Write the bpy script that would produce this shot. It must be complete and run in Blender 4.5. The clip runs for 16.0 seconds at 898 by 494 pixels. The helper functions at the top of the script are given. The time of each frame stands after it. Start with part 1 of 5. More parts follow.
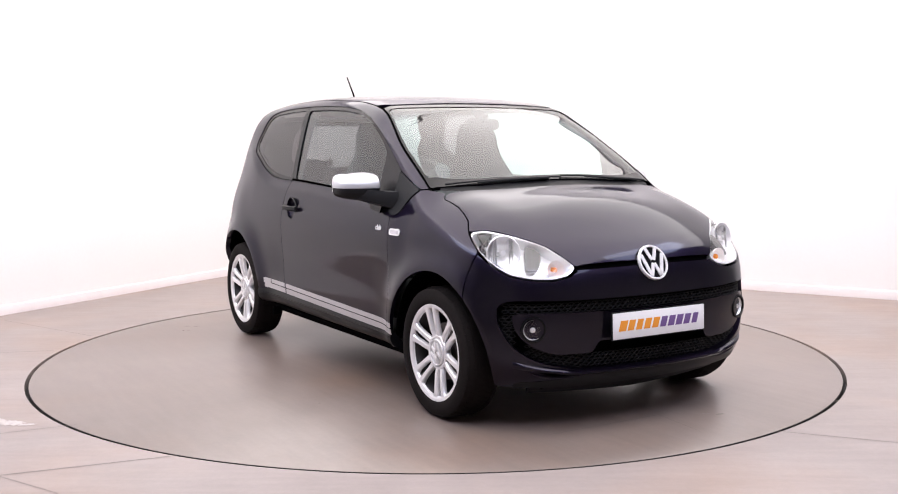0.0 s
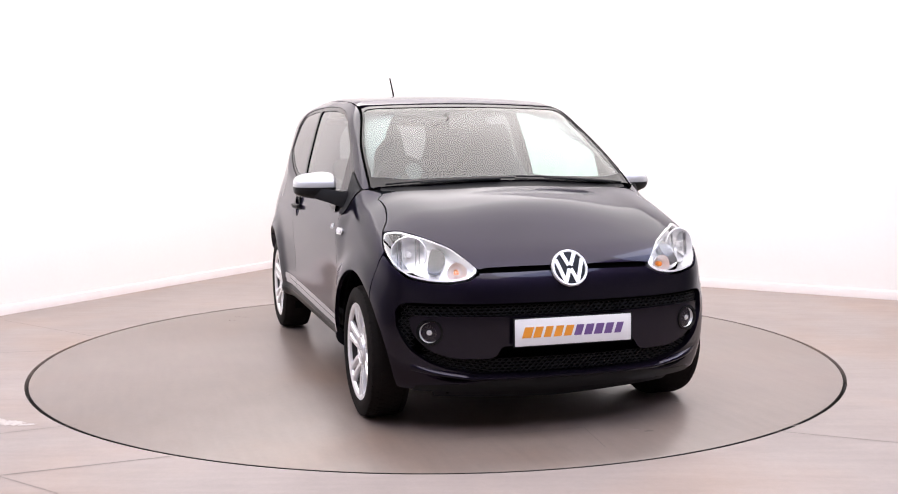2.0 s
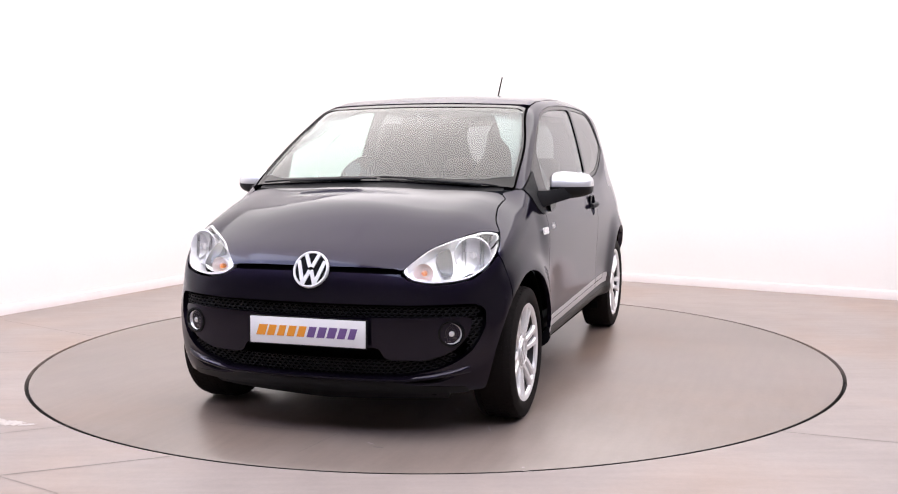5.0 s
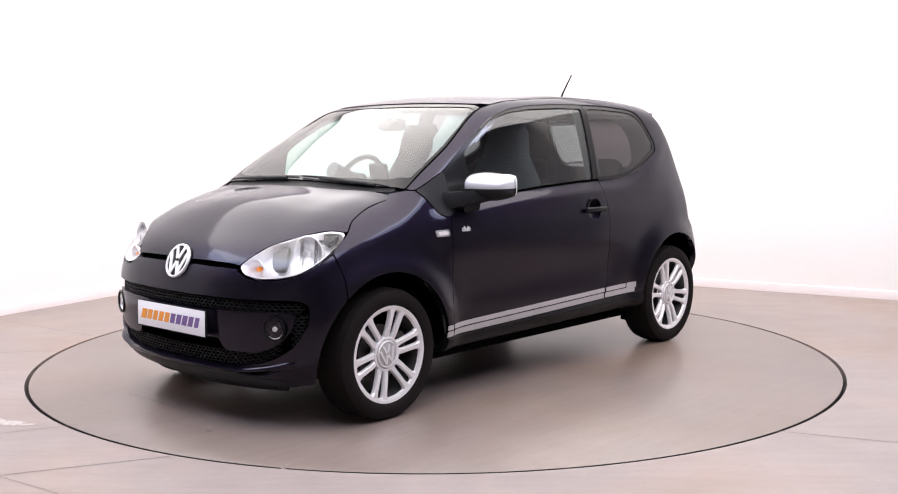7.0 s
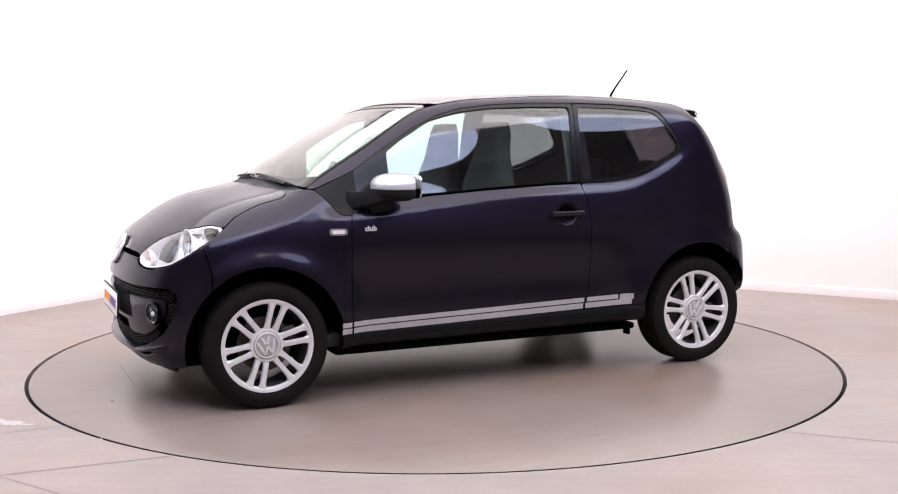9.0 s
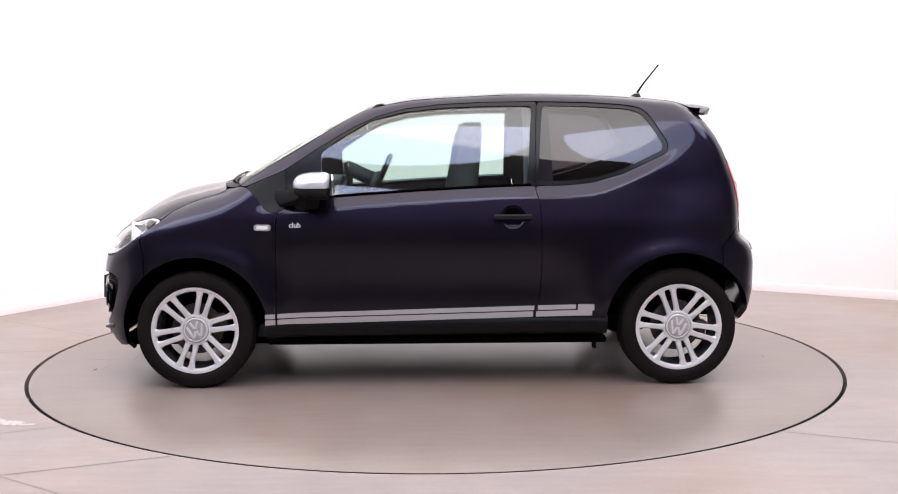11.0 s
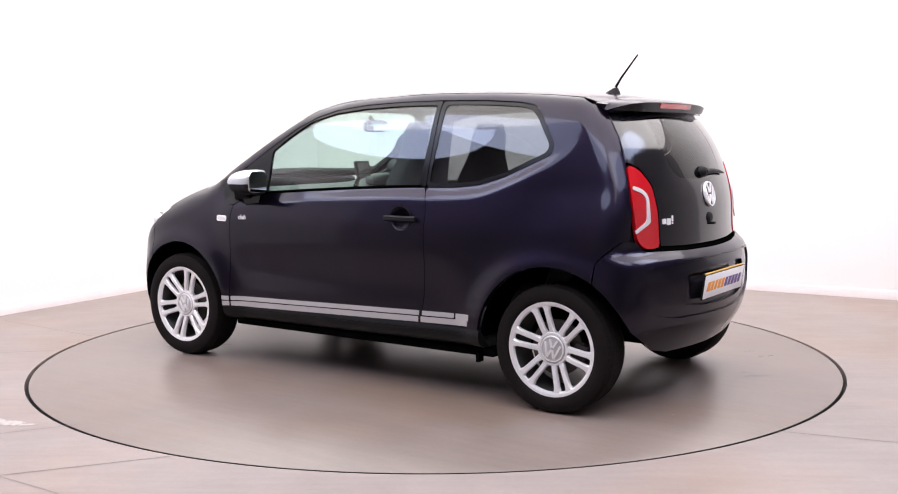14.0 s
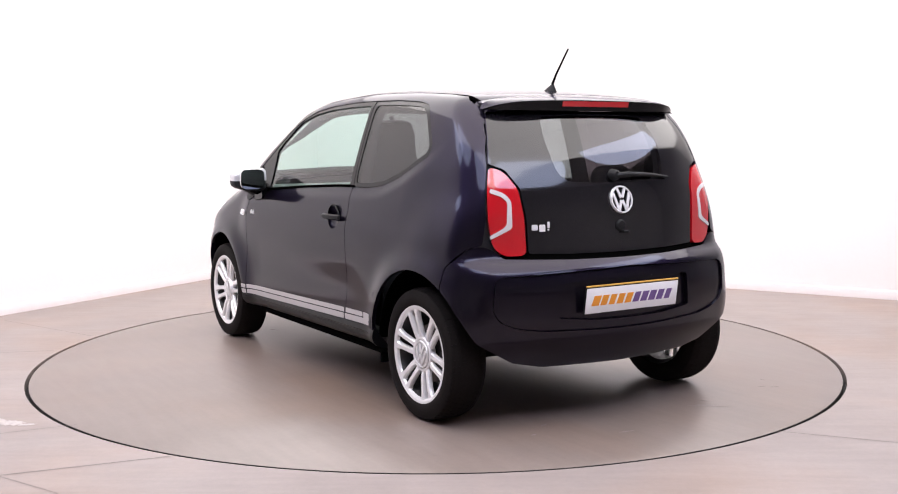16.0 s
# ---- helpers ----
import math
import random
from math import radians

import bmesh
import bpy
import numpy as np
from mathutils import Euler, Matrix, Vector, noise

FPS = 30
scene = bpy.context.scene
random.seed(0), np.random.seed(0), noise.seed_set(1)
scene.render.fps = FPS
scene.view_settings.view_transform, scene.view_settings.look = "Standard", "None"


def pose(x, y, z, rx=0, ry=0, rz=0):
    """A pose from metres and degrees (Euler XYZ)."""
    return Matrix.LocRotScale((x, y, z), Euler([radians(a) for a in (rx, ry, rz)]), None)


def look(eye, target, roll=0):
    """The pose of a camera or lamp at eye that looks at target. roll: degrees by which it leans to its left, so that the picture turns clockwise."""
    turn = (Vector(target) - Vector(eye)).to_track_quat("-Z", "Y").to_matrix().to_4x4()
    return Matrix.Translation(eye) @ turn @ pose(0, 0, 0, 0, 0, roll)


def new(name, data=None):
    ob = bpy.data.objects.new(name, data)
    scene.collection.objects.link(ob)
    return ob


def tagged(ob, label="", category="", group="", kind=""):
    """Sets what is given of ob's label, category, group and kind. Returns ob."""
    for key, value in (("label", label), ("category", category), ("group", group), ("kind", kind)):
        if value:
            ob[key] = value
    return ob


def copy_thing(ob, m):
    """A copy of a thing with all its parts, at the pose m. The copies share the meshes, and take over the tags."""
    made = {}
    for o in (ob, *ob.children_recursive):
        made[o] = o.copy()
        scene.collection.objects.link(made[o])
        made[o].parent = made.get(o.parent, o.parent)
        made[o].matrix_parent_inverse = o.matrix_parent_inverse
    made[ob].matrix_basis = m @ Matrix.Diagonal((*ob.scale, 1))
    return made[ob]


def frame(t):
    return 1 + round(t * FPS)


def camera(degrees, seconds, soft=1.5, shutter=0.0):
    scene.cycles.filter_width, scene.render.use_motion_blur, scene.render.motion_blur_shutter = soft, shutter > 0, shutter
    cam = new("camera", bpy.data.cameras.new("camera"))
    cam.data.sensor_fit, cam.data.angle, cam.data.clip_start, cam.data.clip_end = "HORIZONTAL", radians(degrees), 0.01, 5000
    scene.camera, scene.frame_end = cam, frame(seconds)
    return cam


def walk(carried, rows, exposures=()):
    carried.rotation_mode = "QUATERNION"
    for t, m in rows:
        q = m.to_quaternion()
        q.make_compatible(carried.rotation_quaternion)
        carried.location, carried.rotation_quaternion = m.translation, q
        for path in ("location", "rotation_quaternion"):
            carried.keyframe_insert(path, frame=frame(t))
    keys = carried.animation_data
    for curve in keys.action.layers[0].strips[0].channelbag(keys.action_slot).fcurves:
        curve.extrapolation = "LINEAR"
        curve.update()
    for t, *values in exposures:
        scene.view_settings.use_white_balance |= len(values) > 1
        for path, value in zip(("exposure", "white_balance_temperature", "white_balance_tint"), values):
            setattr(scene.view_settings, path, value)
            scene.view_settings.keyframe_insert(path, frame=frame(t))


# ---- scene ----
from mathutils.geometry import delaunay_2d_cdt

# ---- camera ----
EYE, PAN, TILT = (0.0, -6.0173, 1.2365), 0.657, 5.862
cam = camera(46.29, 16.0, soft=1.1)
AHEAD = Vector((math.sin(radians(PAN)) * math.cos(radians(TILT)), math.cos(radians(PAN)) * math.cos(radians(TILT)), -math.sin(radians(TILT))))
SEAT = look(EYE, Vector(EYE) + AHEAD, -0.222)
walk(cam, [(0, SEAT), (16, SEAT)], [(0, 0.0, 6500, 10), (16, 0.0, 6500, 10)])

# ---- world and lights ----
world = bpy.data.worlds.new("hall")
world.use_nodes = True
world.node_tree.nodes["Background"].inputs[0].default_value = (0.5, 0.5, 0.52, 1)
world.node_tree.nodes["Background"].inputs[1].default_value = 0.02
scene.world = world


def softbox(name, at, to, sx, sy, watts, colour=(1, 0.97, 0.95)):
    d = bpy.data.lights.new(name, "AREA")
    d.shape, d.size, d.size_y, d.energy, d.color = "ELLIPSE", sx, sy, watts, colour
    ob = new(name, d)
    ob.matrix_world = look(at, to)
    return ob


# the booth: a white corner 7.6 m long each way with a luminous ceiling of five long panels over the turntable
CORNER = Vector((-1.22, 4.82))
ALONG_L = Vector((-1.40, -2.53)).normalized()      # from the corner, down the left wall
ALONG_R = Vector((1.84, -1.14)).normalized()       # from the corner, down the right wall
HEIGHT, WIDE, DEEP = 3.4, 7.4, 7.05
for i in range(5):
    c = CORNER + ALONG_R * (0.74 + 1.48 * i) + ALONG_L * DEEP / 2
    d = bpy.data.lights.new("ceiling_panel", "AREA")
    d.shape, d.size, d.size_y, d.energy, d.color = "RECTANGLE", 1.472, DEEP - 0.1, 110, (1, 0.948, 0.940)
    ob = new("ceiling_panel", d)
    ob.matrix_world = Matrix.Translation((c.x, c.y, HEIGHT - 0.03)) @ Matrix.Rotation(math.atan2(ALONG_R.y, ALONG_R.x), 4, "Z")
# cool floods along the booth's two open edges
for u, v in ((7.0, 5.3), (6.9, 2.6), (5.0, 6.7), (2.4, 6.7), (0.6, 6.5)):
    p, q = CORNER + ALONG_R * u + ALONG_L * v, CORNER + (ALONG_R + ALONG_L) * 3.7
    softbox("flood", (p.x, p.y, HEIGHT - 0.12), (q.x, q.y, 0.2), 2.3, 1.3, 40, (0.62, 0.70, 1.0))


# ---- materials ----
def material(name, colour, rough=0.5, metal=0.0, **more):
    m = bpy.data.materials.new(name)
    m.use_nodes = True
    b = m.node_tree.nodes["Principled BSDF"]
    b.inputs["Base Color"].default_value = (*colour, 1)
    b.inputs["Roughness"].default_value = rough
    b.inputs["Metallic"].default_value = metal
    for key, v in more.items():
        b.inputs[key.replace("_", " ")].default_value = v
    return m


def vary(m, amount=0.25, scale=6.0, fine=60.0, bump=0.0, rough=0.0, bump_scale=None):
    """Uneven colour at two sizes, with uneven gloss and relief."""
    nt = m.node_tree
    b = nt.nodes["Principled BSDF"]
    base = tuple(b.inputs["Base Color"].default_value)
    co = nt.nodes.new("ShaderNodeTexCoord")
    n1, n2 = nt.nodes.new("ShaderNodeTexNoise"), nt.nodes.new("ShaderNodeTexNoise")
    for n, s in ((n1, scale), (n2, fine)):
        n.inputs["Scale"].default_value = s
        n.inputs["Detail"].default_value = 6
        nt.links.new(co.outputs["Object"], n.inputs["Vector"])
    add = nt.nodes.new("ShaderNodeMath")
    add.operation = "MULTIPLY_ADD"
    nt.links.new(n2.outputs["Fac"], add.inputs[0])
    add.inputs[1].default_value = 0.5
    nt.links.new(n1.outputs["Fac"], add.inputs[2])
    ramp = nt.nodes.new("ShaderNodeMapRange")
    ramp.inputs[1].default_value, ramp.inputs[2].default_value = 0.45, 1.05
    ramp.inputs[3].default_value, ramp.inputs[4].default_value = 1 - amount, 1 + amount
    nt.links.new(add.outputs[0], ramp.inputs[0])
    mul = nt.nodes.new("ShaderNodeMix")
    mul.data_type, mul.blend_type = "RGBA", "MULTIPLY"
    mul.inputs[0].default_value = 1
    mul.inputs[6].default_value = base
    nt.links.new(ramp.outputs[0], mul.inputs[7])
    nt.links.new(mul.outputs[2], b.inputs["Base Color"])
    if rough:
        r = nt.nodes.new("ShaderNodeMapRange")
        r0 = b.inputs["Roughness"].default_value
        r.inputs[1].default_value, r.inputs[2].default_value = 0.3, 0.7
        r.inputs[3].default_value, r.inputs[4].default_value = max(0.02, r0 - rough), r0 + rough
        nt.links.new(n1.outputs["Fac"], r.inputs[0])
        nt.links.new(r.outputs[0], b.inputs["Roughness"])
    if bump:
        n3 = nt.nodes.new("ShaderNodeTexNoise")
        n3.inputs["Scale"].default_value = bump_scale or fine
        n3.inputs["Detail"].default_value = 4
        nt.links.new(co.outputs["Object"], n3.inputs["Vector"])
        k = nt.nodes.new("ShaderNodeBump")
        k.inputs["Strength"].default_value = bump
        k.inputs["Distance"].default_value = 0.002
        nt.links.new(n3.outputs["Fac"], k.inputs["Height"])
        nt.links.new(k.outputs[0], b.inputs["Normal"])
    return m


PAINT = vary(material("night_blue_metallic_paint", (0.0110, 0.0080, 0.0180), 0.38, 0.94, Coat_Weight=0.85, Coat_Roughness=0.07, Coat_IOR=1.39, Specular_Tint=(0.35, 0.33, 0.42, 1)), 0.12, 3, 900)
BLACK_GLOSS = material("gloss_black_trim", (0.004, 0.004, 0.005), 0.24, Specular_IOR_Level=0.25)
GLAZED = material("black_glazed_panel", (0.006, 0.0055, 0.007), 0.11, 0.0, Coat_Weight=0.3, Coat_Roughness=0.03)
BLACK_PLASTIC = vary(material("black_grained_plastic", (0.010, 0.010, 0.011), 0.55, Specular_IOR_Level=0.18), 0.2, 9, 300, 0.25, 0.08)
RUBBER = vary(material("tyre_rubber", (0.011, 0.0088, 0.0083), 0.75, Specular_IOR_Level=0.08), 0.35, 5, 90, 0.3, 0.1)
SEAL = material("rubber_seal", (0.0015, 0.0015, 0.0015), 0.8, Specular_IOR_Level=0.0)
ALLOY = vary(material("silver_alloy", (0.80, 0.785, 0.785), 0.36, 0.38, Coat_Weight=0.6), 0.08, 12, 400, 0.05)
# far darker than the rim's alloy; for the barrel and bolts
ALLOY_DARK = vary(material("dark_alloy", (0.05, 0.047, 0.047), 0.5, 0.6), 0.25, 10, 200)
IRON = vary(material("brake_iron", (0.09, 0.075, 0.07), 0.55, 0.7), 0.4, 14, 120, 0.2)
SILVER = material("silver_paint", (0.52, 0.52, 0.54), 0.36, 0.35, Coat_Weight=1.0, Coat_Roughness=0.04)
DECAL = vary(material("silver_film", (0.55, 0.54, 0.55), 0.42, 0.6), 0.05, 6, 200)
CHROME = material("chrome", (0.86, 0.86, 0.87), 0.12, 0.9)
SATIN = material("aluminised_reflector", (0.93, 0.92, 0.92), 0.28, 0.35)
MIRROR = material("mirror_silvering", (0.88, 0.92, 0.91), 0.01, 1.0)
AMBER = material("amber_bulb", (1.0, 0.33, 0.05), 0.2, 0.0)
RED_LENS = material("red_lamp_lens", (0.46, 0.006, 0.012), 0.08, 0.0, Coat_Weight=1.0)
WHITE_LENS = material("frosted_lamp_lens", (0.60, 0.57, 0.58), 0.15, 0.0, Coat_Weight=1.0)
PLATE_WHITE = vary(material("plate_white", (0.86, 0.85, 0.86), 0.35), 0.03, 8, 100)
PLATE_YELLOW = material("plate_edge_yellow", (0.75, 0.42, 0.08), 0.4)
ORANGE = material("print_orange", (0.85, 0.32, 0.03), 0.5)
PURPLE = material("print_purple", (0.16, 0.09, 0.26), 0.5)
FABRIC = vary(material("charcoal_seat_cloth", (0.017, 0.018, 0.021), 0.9), 0.3, 10, 250, 0.4)
DASH = vary(material("dark_dash_plastic", (0.035, 0.036, 0.04), 0.5), 0.15, 10, 300, 0.3)
DASH_GLOSS = material("grey_dash_panel", (0.10, 0.10, 0.11), 0.25)
HEADLINER = vary(material("grey_headlining", (0.42, 0.41, 0.40), 0.95), 0.1, 10, 300)
BEZEL = material("dark_lamp_bezel", (0.07, 0.065, 0.063), 0.4)
SCREEN = material("dark_screen", (0.01, 0.012, 0.014), 0.1)
SILL = material("black_sill", (0.004, 0.004, 0.005), 0.4, 0.0, Specular_IOR_Level=0.2)
UNDER = vary(material("underbody", (0.005, 0.005, 0.005), 0.9, Specular_IOR_Level=0.0), 0.3, 6, 50)


def glass(name, tint, rough=0.0, face=0.065):
    """Thin sheet glass: light goes straight on, tinted, under a glossy face."""
    m = bpy.data.materials.new(name)
    m.use_nodes = True
    nt = m.node_tree
    nt.nodes.remove(nt.nodes["Principled BSDF"])
    out = nt.nodes["Material Output"]
    t, g, mix, f, p, k = (nt.nodes.new("ShaderNode" + n) for n in ("BsdfTransparent", "BsdfGlossy", "MixShader", "LayerWeight", "Math", "Math"))
    t.inputs[0].default_value = (*tint, 1)
    g.inputs[0].default_value = (1, 1, 1, 1)
    g.inputs["Roughness"].default_value = rough
    f.inputs["Blend"].default_value = 0.5
    p.operation, p.inputs[1].default_value = "POWER", 5
    k.operation, k.inputs[1].default_value, k.inputs[2].default_value = "MULTIPLY_ADD", 0.93, face
    nt.links.new(f.outputs["Facing"], p.inputs[0])
    nt.links.new(p.outputs[0], k.inputs[0])
    nt.links.new(k.outputs[0], mix.inputs[0])
    nt.links.new(t.outputs[0], mix.inputs[1])
    nt.links.new(g.outputs[0], mix.inputs[2])
    nt.links.new(mix.outputs[0], out.inputs[0])
    return m


GLASS = glass("green_tinted_glass", (0.72, 0.87, 0.82), 0.008, 0.08)
PRIVACY = glass("dark_tinted_glass", (0.23, 0.215, 0.228), 0.015, 0.06)
LENS = glass("clear_lens", (0.95, 0.95, 0.95), 0.0, 0.035)


def wall_paint():
    return vary(material("white_wall_paint", (0.80, 0.78, 0.77), 0.7), 0.02, 1.2, 40, 0.05)


def floor_finish(name, seed, gloss, base, shine=0.45):
    """Worn grey-brown sheet floor: cloudy tone, scuffs and a dull shine."""
    m = material(name, base, 0.42, Specular_IOR_Level=shine)
    nt = m.node_tree
    b = nt.nodes["Principled BSDF"]
    co = nt.nodes.new("ShaderNodeTexCoord")
    shift = nt.nodes.new("ShaderNodeMapping")
    shift.inputs["Location"].default_value = (seed, seed * 2, 0)
    nt.links.new(co.outputs["Object"], shift.inputs[0])
    last = None
    for scale, lo, hi, stretch in ((0.55, 0.86, 1.10, 1), (4.0, 0.94, 1.05, 1), (38.0, 0.97, 1.03, 1), (160.0, 0.97, 1.03, 1), (3.0, 0.94, 1.04, 7)):
        n, r = nt.nodes.new("ShaderNodeTexNoise"), nt.nodes.new("ShaderNodeMapRange")
        n.inputs["Scale"].default_value, n.inputs["Detail"].default_value = scale, 7
        v = shift
        if stretch != 1:
            v = nt.nodes.new("ShaderNodeMapping")
            v.inputs["Scale"].default_value = (1, stretch, 1)
            v.inputs["Rotation"].default_value = (0, 0, 0.5)
            nt.links.new(shift.outputs[0], v.inputs[0])
        nt.links.new(v.outputs[0], n.inputs["Vector"])
        r.inputs[1].default_value, r.inputs[2].default_value, r.inputs[3].default_value, r.inputs[4].default_value = 0.3, 0.7, lo, hi
        nt.links.new(n.outputs["Fac"], r.inputs[0])
        if last is None:
            last = r
        else:
            k = nt.nodes.new("ShaderNodeMath")
            k.operation = "MULTIPLY"
            nt.links.new(last.outputs[0], k.inputs[0])
            nt.links.new(r.outputs[0], k.inputs[1])
            last = k
    mul = nt.nodes.new("ShaderNodeMix")
    mul.data_type, mul.blend_type = "RGBA", "MULTIPLY"
    mul.inputs[0].default_value = 1
    mul.inputs[6].default_value = b.inputs["Base Color"].default_value
    nt.links.new(last.outputs[0], mul.inputs[7])
    nt.links.new(mul.outputs[2], b.inputs["Base Color"])
    n = nt.nodes.new("ShaderNodeTexNoise")
    n.inputs["Scale"].default_value, n.inputs["Detail"].default_value = 2.2, 8
    nt.links.new(shift.outputs[0], n.inputs["Vector"])
    r = nt.nodes.new("ShaderNodeMapRange")
    r.inputs[1].default_value, r.inputs[2].default_value, r.inputs[3].default_value, r.inputs[4].default_value = 0.3, 0.7, gloss - 0.008, gloss + 0.012
    nt.links.new(n.outputs["Fac"], r.inputs[0])
    nt.links.new(r.outputs[0], b.inputs["Roughness"])
    # browner clouds
    warm = nt.nodes.new("ShaderNodeMix")
    warm.data_type, warm.blend_type = "RGBA", "MULTIPLY"
    warm.inputs[7].default_value = (1.04, 0.93, 0.84, 1)
    w = nt.nodes.new("ShaderNodeTexNoise")
    w.inputs["Scale"].default_value, w.inputs["Detail"].default_value = 0.9, 6
    wr = nt.nodes.new("ShaderNodeMapRange")
    wr.inputs[1].default_value, wr.inputs[2].default_value = 0.48, 0.72
    nt.links.new(shift.outputs[0], w.inputs["Vector"])
    nt.links.new(w.outputs["Fac"], wr.inputs[0])
    nt.links.new(wr.outputs[0], warm.inputs[0])
    nt.links.new(mul.outputs[2], warm.inputs[6])
    nt.links.new(warm.outputs[2], b.inputs["Base Color"])
    return m


FLOOR, DISC = floor_finish("grey_sheet_floor", 3.0, 0.52, (0.272, 0.229, 0.214)), floor_finish("grey_disc_floor", 11.0, 0.31, (0.184, 0.146, 0.128), 0.6)
WALL = wall_paint()
SKIRT = vary(material("skirting_paint", (0.74, 0.68, 0.68), 0.5), 0.03, 3, 40)
HALL_WALL = vary(material("pale_grey_wall", (0.46, 0.445, 0.46), 0.85), 0.1, 1.5, 30)
HALL_ROOF = vary(material("pale_roof_sheet", (0.82, 0.80, 0.83), 0.85), 0.05, 1.5, 30)
CEILING = vary(material("white_ceiling_paint", (0.78, 0.77, 0.76), 0.8), 0.03, 1, 30)
GAP = material("dark_gap", (0.012, 0.011, 0.010), 0.7)
SCUFF = vary(material("pale_scuff", (0.41, 0.365, 0.35), 0.55), 0.25, 30, 90)
DISC_MARK = vary(material("faint_scuff", (0.26, 0.22, 0.205), 0.5), 0.2, 30, 90)
JOINT = material("floor_joint", (0.150, 0.125, 0.116), 0.6)
CAP = vary(material("grey_hub_cap", (0.52, 0.51, 0.51), 0.35, 0.5), 0.1, 30, 300)


# ---- the shape of the car's body: x ahead, y to its left, z up, from the ground between the axles ----
def spline(*knots, blur=0.016):
    """A smooth curve through knots (x, y), with no overshoot."""
    kx, ky = np.array(knots[0::2], float), np.array(knots[1::2], float)
    if kx[0] > kx[-1]:
        kx, ky = kx[::-1], ky[::-1]
    h, d = np.diff(kx), np.diff(ky) / np.diff(kx)
    m = np.zeros(len(kx))
    m[0], m[-1] = d[0], d[-1]
    for i in range(1, len(kx) - 1):
        if d[i - 1] * d[i] > 0:
            a, b = 2 * h[i] + h[i - 1], h[i] + 2 * h[i - 1]
            m[i] = (a + b) / (a / d[i - 1] + b / d[i])

    def exact(v):
        v = np.asarray(v, float)
        i = np.clip(np.searchsorted(kx, v) - 1, 0, len(h) - 1)
        s = np.clip((v - kx[i]) / h[i], -0.5, 1.5)
        out = (v < kx[0]) | (v > kx[-1])
        s2, s3 = s * s, s * s * s
        y = (2 * s3 - 3 * s2 + 1) * ky[i] + (s3 - 2 * s2 + s) * h[i] * m[i] + (3 * s2 - 2 * s3) * ky[i + 1] + (s3 - s2) * h[i] * m[i + 1]
        lin = np.where(v < kx[0], ky[0] + (v - kx[0]) * m[0], ky[-1] + (v - kx[-1]) * m[-1])
        return np.where(out, lin, y)
    # ease the joints between the knots
    reach = np.arange(-24, 25) * blur / 8
    weight = np.exp(-0.5 * (reach / blur) ** 2)
    weight /= weight.sum()
    gx = np.linspace(kx[0] - 0.6, kx[-1] + 0.6, 4000)
    gy = sum(w * exact(gx + r) for w, r in zip(weight, reach))

    def at(v):
        return np.interp(v, gx, gy)
    return at


def step(v, a, b):
    s = np.clip((v - a) / (b - a), 0, 1)
    return s * s * (3 - 2 * s)


def soft_min(a, b, k):
    h = np.clip(0.5 + 0.5 * (b - a) / k, 0, 1)
    return b + (a - b) * h - k * h * (1 - h)


WHEEL_X, WHEEL_Z = 1.21, 0.293
SIDE = spline(0.1, 0.746, 0.2, 0.766, 0.28, 0.785, 0.34, 0.800, 0.5, 0.810, 0.65, 0.811, 0.78, 0.805, 0.88, 0.780, 0.95, 0.757, 1, 0.739, 1.1, 0.7125, 1.2, 0.6855, 1.3, 0.6565, 1.4, 0.624, 1.5, 0.600, blur=0.025)
IN_LOW = spline(-1.8, 0.163, -1.6, 0.077, -1.4, 0.034, -1.2, 0.012, -0.8, 0.014, 0.7, 0.017, 1, 0.024, 1.2, 0.034, 1.4, 0.048, 1.6, 0.091, 1.8, 0.201, blur=0.05)
IN_HIGH = spline(-1.7, 0.135, -1.5, 0.060, -1.3, 0.014, -1.1, 0.0, -0.6, 0.002, 0.2, 0.006, 0.6, 0.018, 1, 0.026, 1.4, 0.079, blur=0.05)
TOP = spline(1.9, 0.398, 1.83, 0.573, 1.77, 0.736, 1.7, 0.824, 1.6, 0.892, 1.43, 0.955, 1.3, 0.987, 1.15, 1.014, 1.06, 1.051, 0.95, 1.122, 0.7, 1.264, 0.5, 1.36, 0.35, 1.426, 0.24, 1.449, 0.1, 1.47, -0.1, 1.482, -0.4, 1.494, -0.75, 1.487, -1.05, 1.468, -1.25, 1.447, -1.45, 1.412, -1.62, 1.371, blur=0.022)
FRONT = spline(0.1, 1.622, 0.17, 1.699, 0.22, 1.753, 0.28, 1.780, 0.4, 1.790, 0.5, 1.794, 0.6, 1.785, 0.66, 1.772, 0.71, 1.749, 0.76, 1.719, 0.85, 1.612)
REAR = spline(0.1, -1.537, 0.2, -1.594, 0.28, -1.659, 0.39, -1.716, 0.5, -1.733, 0.6, -1.734, 0.66, -1.724, 0.70, -1.704, 0.725, -1.672, 0.745, -1.657, 0.8, -1.651, 0.9, -1.646, 1, -1.630, 1.1, -1.594, 1.2, -1.548, 1.3, -1.481, 1.38, -1.414, blur=0.009)


BELT_LINE = spline(-1.45, 1.34, -1.30, 1.25, -1.16, 1.165, -0.93, 1.06, -0.78, 1.018, -0.64, 1.005, -0.30, 0.998, 0.07, 0.980, 0.41, 0.958, 0.783, 0.926, 1.0, 0.91)


